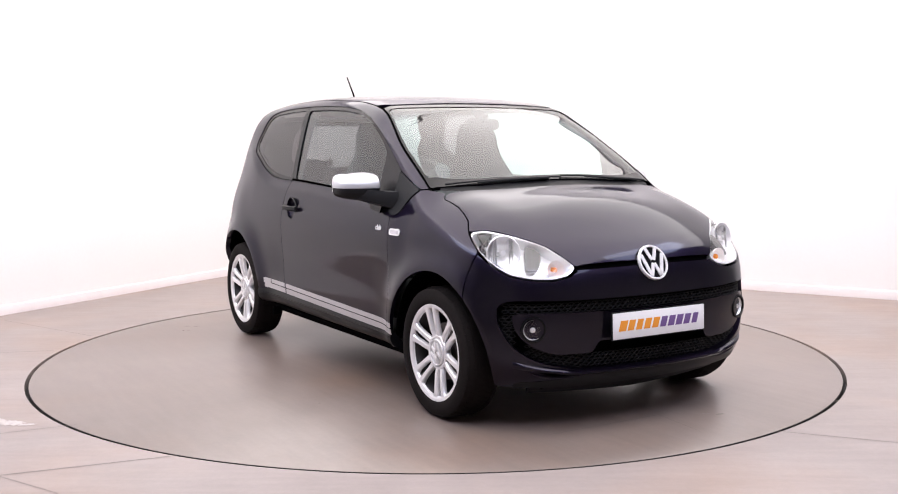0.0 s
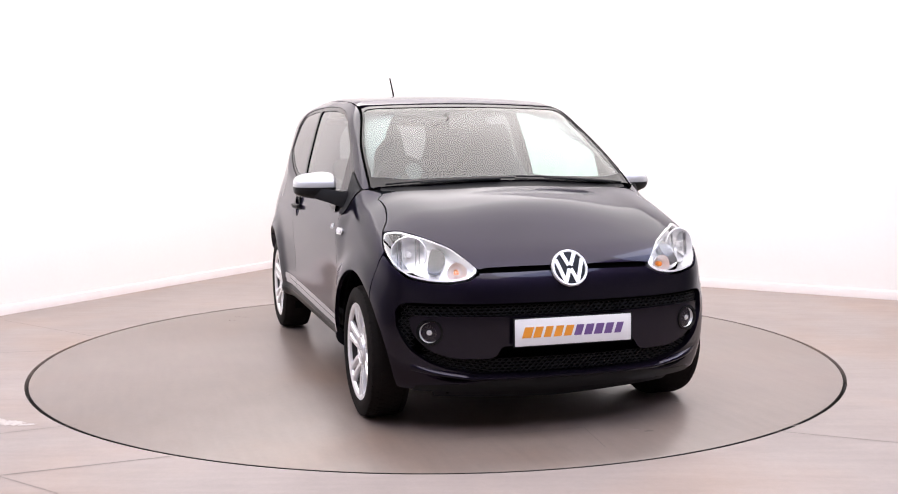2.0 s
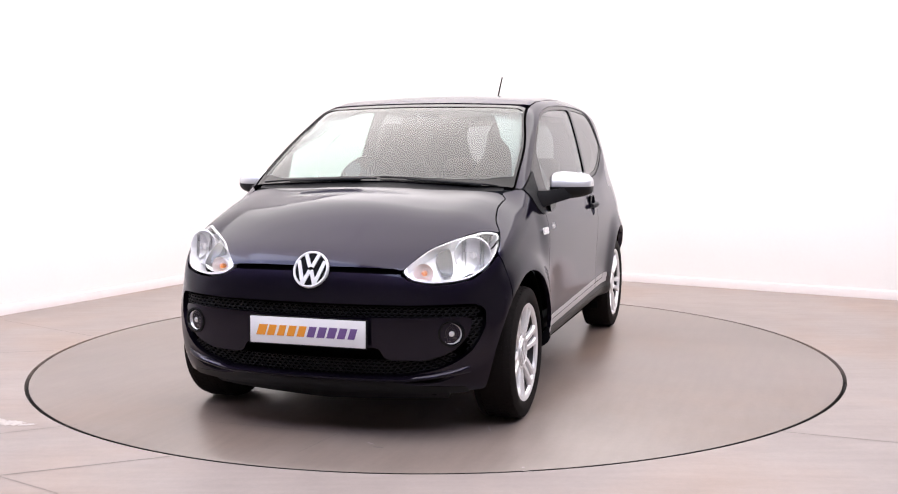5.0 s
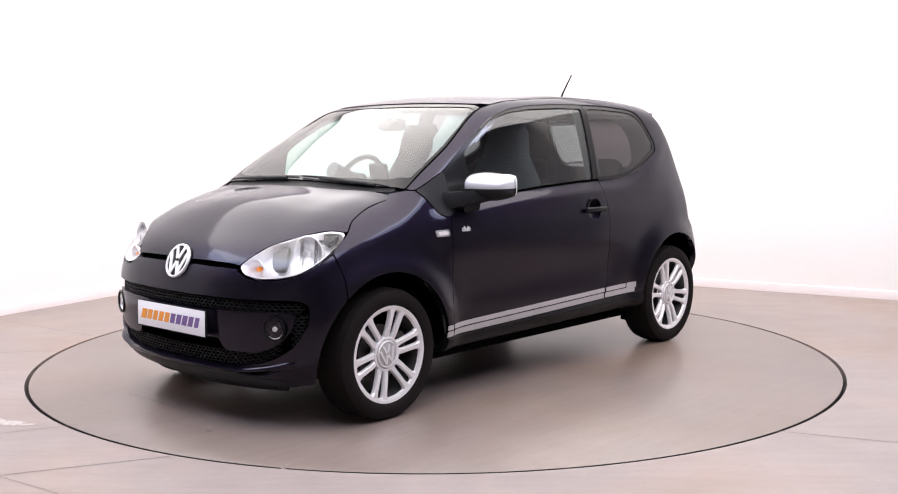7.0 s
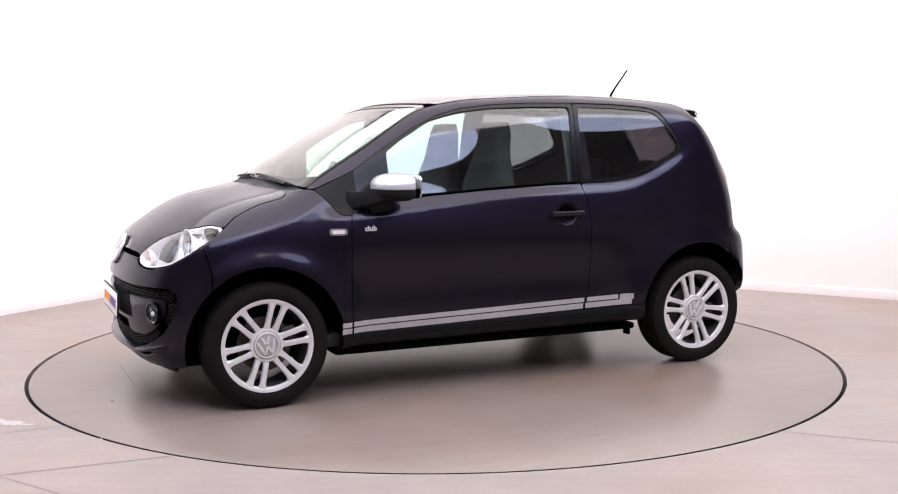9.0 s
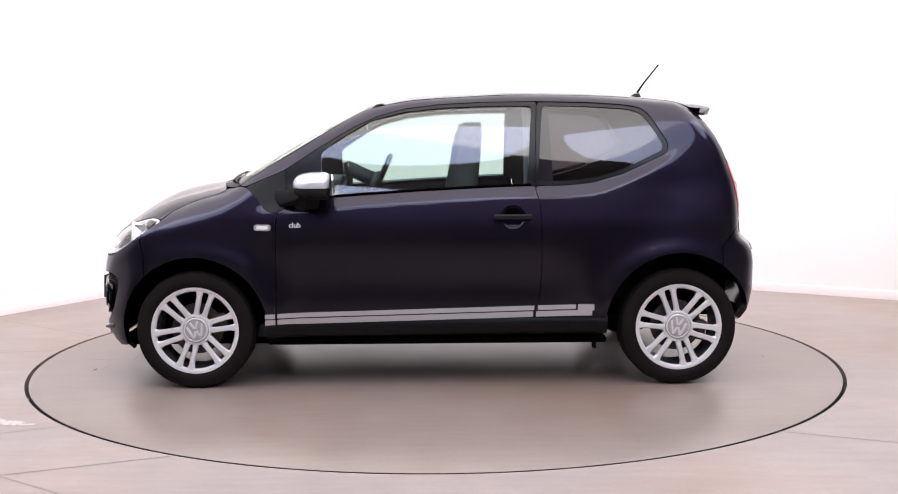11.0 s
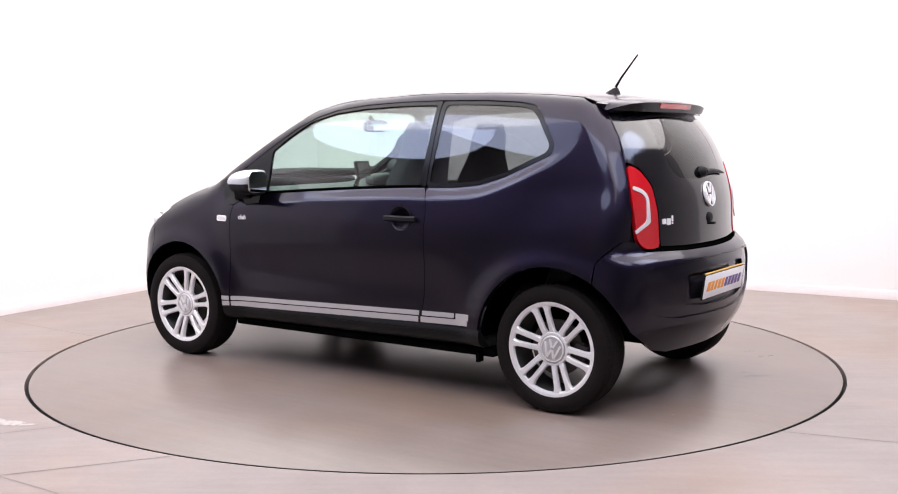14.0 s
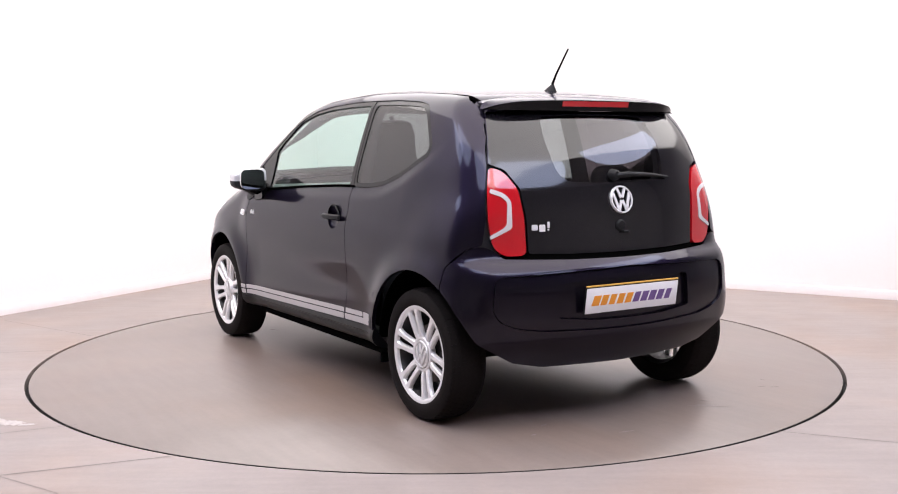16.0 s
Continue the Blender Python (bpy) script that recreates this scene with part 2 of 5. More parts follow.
def body(x, y, z, inset=0.0):
    """Positive inside the body."""
    a = np.abs(y)
    w = step(z, 0.86, 1.12)
    side = SIDE(z) - (1 - w) * IN_LOW(x) - w * IN_HIGH(x)
    for wx in (WHEEL_X, -WHEEL_X):
        r = np.hypot(x - wx, (z - WHEEL_Z) * 0.95)
        side = side + 0.032 * np.exp(-((r - 0.36) / 0.085) ** 2) * step(z, 0.85, 0.6)
    # shoulder under the windows: a narrow ledge, a crease, then the upright flank
    d = BELT_LINE(x) - z
    ledge = -soft_min(-soft_min(d / 0.05, 1.0 + 0 * d, 0.3), 0 * d, 0.15)
    side = side + 0.0125 * ledge * step(d, 0.36, 0.05) * step(x, 0.97, 0.80) * step(x, -1.32, -1.0)
    # hollow of the flank above the sill
    side = side - 0.012 * np.exp(-((z - 0.52) / 0.13) ** 2) * step(np.abs(x - 0.05), 0.85, 0.55)
    front_part = step(x, 0.15, 1.0)
    crown = 0.035 + 0.055 * step(x, 0.9, 1.45)
    top = TOP(x + 0.12 * front_part * a * a) - crown * (a / 0.62) ** 2 * 0.9 + 0.016 * step(x, 0.98, 1.2) * np.exp(-((a - 0.56) / 0.13) ** 2) * step(x, 1.72, 1.3)
    front = FRONT(z) - 0.197 * a ** 2 - 0.203 * a ** 4
    rear = REAR(z) + 0.28 * a ** 2 + -0.031 * a ** 4
    f = soft_min(side - a, top - z, 0.10)
    f = soft_min(f, front - x, 0.10)
    f = soft_min(f, x - rear, 0.09)
    return f - inset


def cast(origin, way, far=1.6, inset=0.0):
    """Where rays from inside leave the body."""
    origin, way = np.asarray(origin, float), np.asarray(way, float)
    lo, hi = np.zeros(len(origin)), np.full(len(origin), far)
    for _ in range(34):
        mid = (lo + hi) / 2
        p = origin + way * mid[:, None]
        inside = body(p[:, 0], p[:, 1], p[:, 2], inset) > 0
        lo, hi = np.where(inside, mid, lo), np.where(inside, hi, mid)
    return origin + way * lo[:, None]


def from_side(uv, inset=0.0):
    """u is x, v is z; the left flank."""
    uv = np.asarray(uv, float)
    n = len(uv)
    return cast(np.stack([uv[:, 0], np.zeros(n), uv[:, 1]], -1), np.tile((0.0, 1.0, 0.0), (n, 1)), inset=inset)


def from_top(uv, inset=0.0):
    """u is x, v is y."""
    uv = np.asarray(uv, float)
    n = len(uv)
    return cast(np.stack([uv[:, 0], uv[:, 1], np.full(n, 0.6)], -1), np.tile((0.0, 0.0, 1.0), (n, 1)), inset=inset)


def from_ahead(uv, inset=0.0):
    """u: degrees to the left round an upright axis at x = 0.9, v: z."""
    uv = np.asarray(uv, float)
    n, a = len(uv), np.radians(uv[:, 0])
    return cast(np.stack([np.full(n, 0.9), np.zeros(n), uv[:, 1]], -1), np.stack([np.cos(a), np.sin(a), np.zeros(n)], -1), inset=inset)


def from_behind(uv, inset=0.0):
    """u: degrees to the left round an upright axis at x = -0.9, v: z."""
    uv = np.asarray(uv, float)
    n, a = len(uv), np.radians(uv[:, 0])
    return cast(np.stack([np.full(n, -0.9), np.zeros(n), uv[:, 1]], -1), np.stack([-np.cos(a), np.sin(a), np.zeros(n)], -1), inset=inset)


def from_nose(uv, inset=0.0):
    """u: degrees up from straight ahead round a cross axis at x = 0.95, z = 0.4, v: y."""
    uv = np.asarray(uv, float)
    n, a = len(uv), np.radians(uv[:, 0])
    return cast(np.stack([np.full(n, 0.95), uv[:, 1], np.full(n, 0.4)], -1), np.stack([np.cos(a), np.zeros(n), np.sin(a)], -1), inset=inset)


def normals(p, inset=0.0):
    e = 0.002
    g = [(body(*(p + d).T, inset) - body(*(p - d).T, inset)) for d in np.eye(3) * e]
    g = -np.stack(g, -1)
    return g / np.linalg.norm(g, axis=1, keepdims=True)


# ---- meshes ----
def mesh(name, verts, faces, sharp=35):
    me = bpy.data.meshes.new(name)
    me.from_pydata([tuple(map(float, v)) for v in verts], [], [tuple(map(int, f)) for f in faces])
    bm = bmesh.new()
    bm.from_mesh(me)
    bmesh.ops.recalc_face_normals(bm, faces=bm.faces)
    bm.to_mesh(me)
    bm.free()
    me.shade_smooth()
    me.set_sharp_from_angle(angle=radians(sharp))
    return me


def part(name, shape, mat, parent, label="", sharp=35):
    """One mesh under a thing or under a part; shape is (verts, faces) or a mesh."""
    me = shape if isinstance(shape, bpy.types.Mesh) else mesh(name, *shape, sharp=sharp)
    if not me.materials:
        me.materials.append(mat)
    ob = new(name, me)
    ob.parent = parent
    return tagged(ob, label=label)


def join(*shapes):
    vs, fs = [], []
    for v, f in shapes:
        k = len(vs)
        vs += [tuple(p) for p in v]
        fs += [tuple(i + k for i in q) for q in f]
    return vs, fs


def moved(shape, m):
    return [tuple(m @ Vector(v)) for v in shape[0]], shape[1]


def flipped(shape):
    """The same on the car's other side."""
    return [(v[0], -v[1], v[2]) for v in shape[0]], [tuple(reversed(f)) for f in shape[1]]


def box(x0, y0, z0, x1, y1, z1, bevel=0.0, segments=2):
    bm = bmesh.new()
    bmesh.ops.create_cube(bm, size=1)
    for v in bm.verts:
        v.co = Vector(((x0 + x1) / 2 + v.co.x * (x1 - x0), (y0 + y1) / 2 + v.co.y * (y1 - y0), (z0 + z1) / 2 + v.co.z * (z1 - z0)))
    if bevel:
        bmesh.ops.bevel(bm, geom=bm.edges[:], offset=bevel, segments=segments, affect="EDGES", profile=0.5)
    bm.verts.index_update()
    out = [tuple(v.co) for v in bm.verts], [tuple(v.index for v in f.verts) for f in bm.faces]
    bm.free()
    return out


def lathe(profile, n=48, axis="z", closed=False):
    """Turns (radius, height) round an axis."""
    vs, fs = [], []
    m = len(profile)
    for i in range(n):
        a = 2 * math.pi * i / n
        for r, h in profile:
            p = (r * math.cos(a), r * math.sin(a), h)
            vs.append(p if axis == "z" else ((p[0], p[2], p[1]) if axis == "y" else (p[2], p[0], p[1])))
    for i in range(n):
        j = (i + 1) % n
        for k in range(m if closed else m - 1):
            l = (k + 1) % m
            fs.append((i * m + k, j * m + k, j * m + l, i * m + l))
    return vs, fs


def loft(rings, caps=True, closed=True):
    vs, fs = [], []
    m = len(rings[0])
    for r in rings:
        vs += [tuple(p) for p in r]
    for i in range(len(rings) - 1):
        for k in range(m if closed else m - 1):
            l = (k + 1) % m
            fs.append((i * m + k, i * m + l, (i + 1) * m + l, (i + 1) * m + k))
    if caps:
        fs.append(tuple(reversed(range(m))))
        fs.append(tuple(range((len(rings) - 1) * m, len(rings) * m)))
    return vs, fs


def tube(path, radius, n=10):
    rings = []
    path = [Vector(p) for p in path]
    radii = radius if isinstance(radius, (list, tuple)) else [radius] * len(path)
    up = Vector((0.13, 0.2, 0.97))
    for i, p in enumerate(path):
        d = (path[min(i + 1, len(path) - 1)] - path[max(i - 1, 0)]).normalized()
        a = d.cross(up).normalized()
        b = d.cross(a).normalized()
        rings.append([p + (a * math.cos(2 * math.pi * k / n) + b * math.sin(2 * math.pi * k / n)) * radii[i] for k in range(n)])
    return loft(rings)


def blob(cx, cy, cz, sx, sy, sz, power=3.5, n=24, m=14):
    """A rounded block (superellipsoid) of half sizes sx, sy, sz."""
    def se(v, e):
        return math.copysign(abs(v) ** e, v)
    e = 2 / power
    rings = []
    for i in range(1, m):
        a = -math.pi / 2 + math.pi * i / m
        rings.append([(cx + sx * se(math.cos(a), e) * se(math.cos(2 * math.pi * k / n), e), cy + sy * se(math.cos(a), e) * se(math.sin(2 * math.pi * k / n), e), cz + sz * se(math.sin(a), e)) for k in range(n)])
    return loft(rings)


# ---- sheets laid on the body ----
def inside(poly, pts):
    x, y = pts[:, 0], pts[:, 1]
    c = np.zeros(len(pts), bool)
    a, b = poly, np.roll(poly, -1, 0)
    for (x0, y0), (x1, y1) in zip(a, b):
        if y0 == y1:
            continue
        c ^= ((y0 > y) != (y1 > y)) & (x < (x1 - x0) * (y - y0) / (y1 - y0) + x0)
    return c


def edge_distance(poly, pts):
    a, b = poly, np.roll(poly, -1, 0)
    best = np.full(len(pts), 9.0)
    for p, q in zip(a, b):
        d = q - p
        s = np.clip(((pts - p) @ d) / max(d @ d, 1e-12), 0, 1)
        best = np.minimum(best, np.hypot(*(pts - p - s[:, None] * d).T))
    return best


def rounded(points, radius=0.012, pitch=0.012):
    """A closed outline with its corners rounded, sampled evenly."""
    P = np.array([p[:2] for p in points], float)
    n = len(P)
    out = []
    for i in range(n):
        a, p, b = P[i - 1], P[i], P[(i + 1) % n]
        r = points[i][2] if len(points[i]) > 2 else radius
        u, v = a - p, b - p
        lu, lv = np.hypot(*u), np.hypot(*v)
        r = min(r, lu * 0.45, lv * 0.45)
        s, e = p + u / lu * r, p + v / lv * r
        k = max(2, int(r / pitch * 1.2) + 2)
        out += [(1 - t) ** 2 * s + 2 * t * (1 - t) * p + t * t * e for t in np.linspace(0, 1, k)]
    res = []
    for i, p in enumerate(out):
        q = out[(i + 1) % len(out)]
        k = max(1, int(round(np.hypot(*(q - p)) / pitch)))
        res += [p + (q - p) * j / k for j in range(k)]
    keep = [res[0]]
    for p in res[1:]:
        if np.hypot(*(p - keep[-1])) > pitch * 0.2:
            keep.append(p)
    return np.array(keep)


def smooth(points, pitch=0.012):
    """A closed outline that runs smoothly through all its points (Catmull-Rom)."""
    P = np.array(points, float)
    n, out = len(P), []
    for i in range(n):
        a, b, c, d = P[i - 1], P[i], P[(i + 1) % n], P[(i + 2) % n]
        k = max(2, int(np.hypot(*(c - b)) / pitch))
        for t in np.arange(k) / k:
            out.append(0.5 * (2 * b + (c - a) * t + (2 * a - 5 * b + 4 * c - d) * t * t + (3 * b - a - 3 * c + d) * t ** 3))
    return np.array(out)


def shrunk(poly, gap):
    area = 0.5 * np.sum(poly[:, 0] * np.roll(poly[:, 1], -1) - np.roll(poly[:, 0], -1) * poly[:, 1])
    t = np.roll(poly, -1, 0) - np.roll(poly, 1, 0)
    t /= np.maximum(np.hypot(*t.T), 1e-9)[:, None]
    nrm = np.stack([-t[:, 1], t[:, 0]], -1) * (1 if area > 0 else -1)
    return poly + nrm * gap


DEG = 0.0145   # metres to a degree, round the ends of the car


def metric(points, fro):
    """Degrees to metres along u or v, so that outlines can be sampled evenly."""
    if fro in (from_ahead, from_behind, from_nose):
        return [(p[0] * DEG, *p[1:]) for p in points]
    return points


def sheet(fro, outline, holes=(), pitch=0.024, gap=0.0018, inset=0.0, depth=0.018, radius=0.012, curve=False):
    """A panel: the outline (u, v) filled, laid on the body and turned in at its edges."""
    unit = np.array([1 / DEG, 1]) if fro in (from_ahead, from_behind, from_nose) else np.array([1.0, 1.0])
    make = (lambda o: smooth(metric(o, fro), pitch * 0.55)) if curve else (lambda o: rounded(metric(o, fro), radius, pitch * 0.55))
    loops = [shrunk(make(outline), gap)] + [shrunk(make(h), -gap) for h in holes]
    lo, hi = loops[0].min(0), loops[0].max(0)
    gx, gy = np.meshgrid(np.arange(lo[0], hi[0], pitch), np.arange(lo[1], hi[1], pitch * 0.87))
    gx = gx + (np.arange(gx.shape[0]) % 2)[:, None] * pitch / 2
    g = np.stack([gx.ravel(), gy.ravel()], -1)
    ok = inside(loops[0], g)
    for h in loops[1:]:
        ok &= ~inside(h, g)
    for h in loops:
        ok &= edge_distance(h, g) > pitch * 0.42
    pts, edges, k = [], [], 0
    for h in loops:
        edges += [(k + i, k + (i + 1) % len(h)) for i in range(len(h))]
        pts += list(h)
        k += len(h)
    pts = np.array(pts + list(g[ok]))
    v2, _, f2, *_ = delaunay_2d_cdt([Vector(p) for p in pts], edges, [], 0, 1e-6)
    v2 = np.array([tuple(v) for v in v2])
    tri = np.array([f for f in f2 if len(f) == 3])
    mid = v2[tri].mean(1)
    ok = inside(loops[0], mid)
    for h in loops[1:]:
        ok &= ~inside(h, mid)
    tri = tri[ok]
    p = fro(v2 * unit, inset)
    nrm = normals(p, inset)
    used = {}
    for f in tri:
        for a, b in ((f[0], f[1]), (f[1], f[2]), (f[2], f[0])):
            used[(a, b)] = used.get((a, b), 0) + 1
    border = [(a, b) for a, b in used if (b, a) not in used]
    vs, fs, twin = [tuple(q) for q in p], [tuple(f) for f in tri], {}
    if depth:
        for a, b in border:
            for i in (a, b):
                if i not in twin:
                    twin[i] = len(vs)
                    vs.append(tuple(p[i] - nrm[i] * depth))
            fs.append((b, a, twin[a], twin[b]))
    seen = sorted({i for f in fs for i in f})
    at = {v: i for i, v in enumerate(seen)}
    return [vs[i] for i in seen], [tuple(at[i] for i in f) for f in fs]


def whole(half):
    """A half outline from the middle line (u or v = 0) and its mirror, in u."""
    return list(half) + [(-p[0], *p[1:]) for p in reversed(half) if abs(p[0]) > 1e-6]


def whole_v(half):
    return list(half) + [(p[0], -p[1], *p[2:]) for p in reversed(half) if abs(p[1]) > 1e-6]


def arc(cx, cz, r, a0, a1, n=14):
    return [(cx + r * math.cos(radians(a)), cz + r * math.sin(radians(a)), 0.002) for a in np.linspace(a0, a1, n)]


def both(name, fro, outline, mat, parent, label="", **more):
    """A panel on the left and its mirror on the right."""
    sharp = more.pop("sharp", 40)
    s = sheet(fro, outline, **more)
    return part(name, s, mat, parent, label, sharp), part(name, flipped(s), mat, parent, label, sharp)


# ---- the hall ----
TABLE, MIDDLE = 2.222, Vector((-0.001, 0.003, 0.0))


def slab(a, b, z0, z1, thick, name, mat, label, category, out):
    """An upright wall from a to b, its face on that line, its thickness towards out."""
    a, b, o = Vector(a), Vector(b), Vector(out).normalized() * thick
    vs = [(*p, z) for z in (z0, z1) for p in (a, b, b + o, a + o)]
    fs = [(0, 1, 2, 3), (4, 5, 6, 7), (0, 1, 5, 4), (1, 2, 6, 5), (2, 3, 7, 6), (3, 0, 4, 7)]
    ob = new(name, mesh(name, vs, fs))
    ob.data.materials.append(mat)
    return tagged(ob, label, category, kind="structure")


def hall():
    end_l, end_r = CORNER + ALONG_L * 7.6, CORNER + ALONG_R * 7.6
    hall_l, hall_r = CORNER + ALONG_L * 11.5, CORNER + ALONG_R * 11.5
    out_l, out_r = -ALONG_R, -ALONG_L
    far = hall_l + ALONG_R * 11.5
    slab(CORNER, end_l, 0, HEIGHT, 0.12, "wall_west", WALL, "plain white painted studio wall, brightly lit", "wall", out_l)
    slab(CORNER, end_r, 0, HEIGHT, 0.12, "wall_north", WALL, "plain white painted studio wall, brightly lit", "wall", out_r)
    slab(hall_l, far, 0, 4.6, 0.12, "wall_south", HALL_WALL, "pale grey painted wall behind the filming place", "wall", ALONG_L)
    slab(hall_r, far, 0, 4.6, 0.12, "wall_east", HALL_WALL, "pale grey painted wall beside the filming place", "wall", ALONG_R)
    slab(end_l, hall_l, 0, 4.6, 0.12, "wall_west_hall", HALL_WALL, "pale grey painted wall of the hall", "wall", out_l)
    slab(end_r, hall_r, 0, 4.6, 0.12, "wall_north_hall", HALL_WALL, "pale grey painted wall of the hall", "wall", out_r)
    for a, b, o, nm in ((CORNER, end_l, ALONG_R, "baseboard"), (CORNER, end_r, ALONG_L, "baseboard")):
        # a skirting board with a small rounded top edge
        prof = [(0, 0), (0.015, 0), (0.015, 0.060), (0.012, 0.066), (0.006, 0.069), (0, 0.069)]
        rings = [[(*(p + o * d), z) for d, z in prof] for p in (a + o * 0.0, b)]
        ob = new(nm, mesh(nm, *loft(rings)))
        ob.data.materials.append(SKIRT)
        tagged(ob, "low pale pinkish white skirting board along the wall", "skirting board", kind="structure")
    # floor with the round hole of the turntable
    n, r0 = 160, TABLE + 0.010
    vs = [(MIDDLE.x + r0 * math.cos(2 * math.pi * i / n), MIDDLE.y + r0 * math.sin(2 * math.pi * i / n), 0) for i in range(n)]
    vs += [(20 * math.cos(2 * math.pi * i / n), 20 * math.sin(2 * math.pi * i / n), 0) for i in range(n)]
    vs += [(x, y, -0.05) for x, y, z in vs[:n]]
    fs = [(i, (i + 1) % n, n + (i + 1) % n, n + i) for i in range(n)] + [(i, (i + 1) % n, 2 * n + (i + 1) % n, 2 * n + i) for i in range(n)]
    ob = new("floor", mesh("floor", vs, fs))
    ob.data.materials.append(FLOOR)
    tagged(ob, "worn grey-brown sheet floor with faint joints and scuffs", "floor", kind="structure")
    pit = new("pit", mesh("pit", *lathe([(0.001, -0.05), (TABLE + 0.03, -0.05), (TABLE + 0.03, -0.012)], 120)))
    pit.data.materials.append(GAP)
    pit.location = MIDDLE
    tagged(pit, "dark gap round the turntable's edge", "gap", kind="structure")
    # thin joints between the sheets, and pale scuffs
    for x0, y0, x1, y1, w in ((-2.75, 0.03, -2.27, 0.14, 0.006), (-3.0, 1.2, -2.18, 0.58, 0.005), (1.42, -1.68, 2.0, -1.92, 0.005), (-1.75, -2.25, -1.05, -1.98, 0.006), (-1.98, -1.70, -1.58, -1.505, 0.004), (-1.75, -2.13, -1.34, -2.41, 0.003)):
        d = Vector((x1 - x0, y1 - y0)).normalized()
        s = Vector((-d.y, d.x)) * w / 2
        q = [(x0 + s.x, y0 + s.y, 0.0012), (x1 + s.x, y1 + s.y, 0.0012), (x1 - s.x, y1 - s.y, 0.0012), (x0 - s.x, y0 - s.y, 0.0012)]
        ob = new("floor_joint", mesh("floor_joint", q, [(0, 1, 2, 3)]))
        ob.data.materials.append(JOINT)
        tagged(ob, "thin dark joint between floor sheets", "floor joint", kind="structure")
    # the luminous ceiling, and the roof of the hall
    turn = Matrix.Rotation(math.atan2(ALONG_R.y, ALONG_R.x), 4, "Z")
    c = CORNER + ALONG_R * WIDE / 2 + ALONG_L * DEEP / 2
    top = new("ceiling", mesh("ceiling", *moved(box(-WIDE / 2 - 0.1, -DEEP / 2 - 0.1, HEIGHT, WIDE / 2 + 0.1, DEEP / 2 + 0.1, HEIGHT + 0.1), Matrix.Translation((c.x, c.y, 0)) @ turn)))
    top.data.materials.append(CEILING)
    tagged(top, "white booth ceiling of long luminous panels", "ceiling", kind="structure")
    roof = new("ceiling_hall", mesh("ceiling_hall", *box(-22, -22, 4.6, 22, 22, 4.7)))
    roof.data.materials.append(HALL_ROOF)
    tagged(roof, "pale grey roof of the hall above the luminous ceiling", "ceiling", kind="structure")


def scuffs(name, parent, spots, mat):
    """Thin worn patches with ragged edges, a hair above the floor."""
    rnd = random.Random(7)
    for x, y, sx, sy, turn in spots:
        n, rag = 26, [rnd.uniform(0.55, 1.0) for _ in range(26)]
        vs = [(0, 0, 0)]
        for i in range(n):
            a = 2 * math.pi * i / n
            vs.append((math.cos(a) * sx * rag[i], math.sin(a) * sy * rag[i], 0))
        m = Matrix.Translation((x, y, 0.0012)) @ Matrix.Rotation(radians(turn), 4, "Z")
        part(name, moved((vs, [(0, i + 1, (i + 1) % n + 1) for i in range(n)]), m), mat, parent)


def turntable():
    """A round floor plate, level with the floor."""
    base = tagged(new("turntable"), "round flush turntable with the same grey-brown floor finish", "turntable")
    part("plate", lathe([(0.001, 0), (TABLE - 0.014, 0), (TABLE - 0.010, -0.002), (0.001, -0.003)], 160), DISC, base)
    part("edge_band", lathe([(TABLE - 0.009, -0.0025), (TABLE - 0.009, -0.045), (0.5, -0.045)], 160), GAP, base, "dark edge of the turntable")
    scuffs("pale_mark", base, [(1.82, 0.33, 0.035, 0.006, 60), (1.94, 1.0, 0.012, 0.008, 0), (-1.58, 0.42, 0.03, 0.006, 110), (-1.68, 0.55, 0.02, 0.008, 100), (-1.73, -0.43, 0.10, 0.010, 40), (-1.70, -0.38, 0.07, 0.006, 60), (-1.85, 0.19, 0.05, 0.006, 80), (1.46, 0.73, 0.05, 0.006, 20), (1.21, 0.51, 0.05, 0.012, 30), (1.98, 1.03, 0.03, 0.006, 90), (-1.49, -1.01, 0.03, 0.008, 20)], DISC_MARK)
    scuffs("dark_mark", base, [(1.86, 0.38, 0.012, 0.03, 0), (0.72, -1.07, 0.006, 0.006, 0), (-1.64, -0.97, 0.03, 0.005, 70), (-1.60, -0.92, 0.03, 0.005, 70), (-1.65, -0.47, 0.03, 0.006, 30), (-1.50, -1.04, 0.02, 0.006, 0)], JOINT)
    for x0, y0, x1, y1 in ((1.72, -0.48, 1.72, 0.14), (1.72, 0.14, 2.02, 0.10)):
        d = Vector((x1 - x0, y1 - y0)).normalized()
        w = Vector((-d.y, d.x)) * 0.0013
        part("patch_joint", ([(x0 + w.x, y0 + w.y, 0.0011), (x1 + w.x, y1 + w.y, 0.0011), (x1 - w.x, y1 - w.y, 0.0011), (x0 - w.x, y0 - w.y, 0.0011)], [(0, 1, 2, 3)]), JOINT, base)
    return base


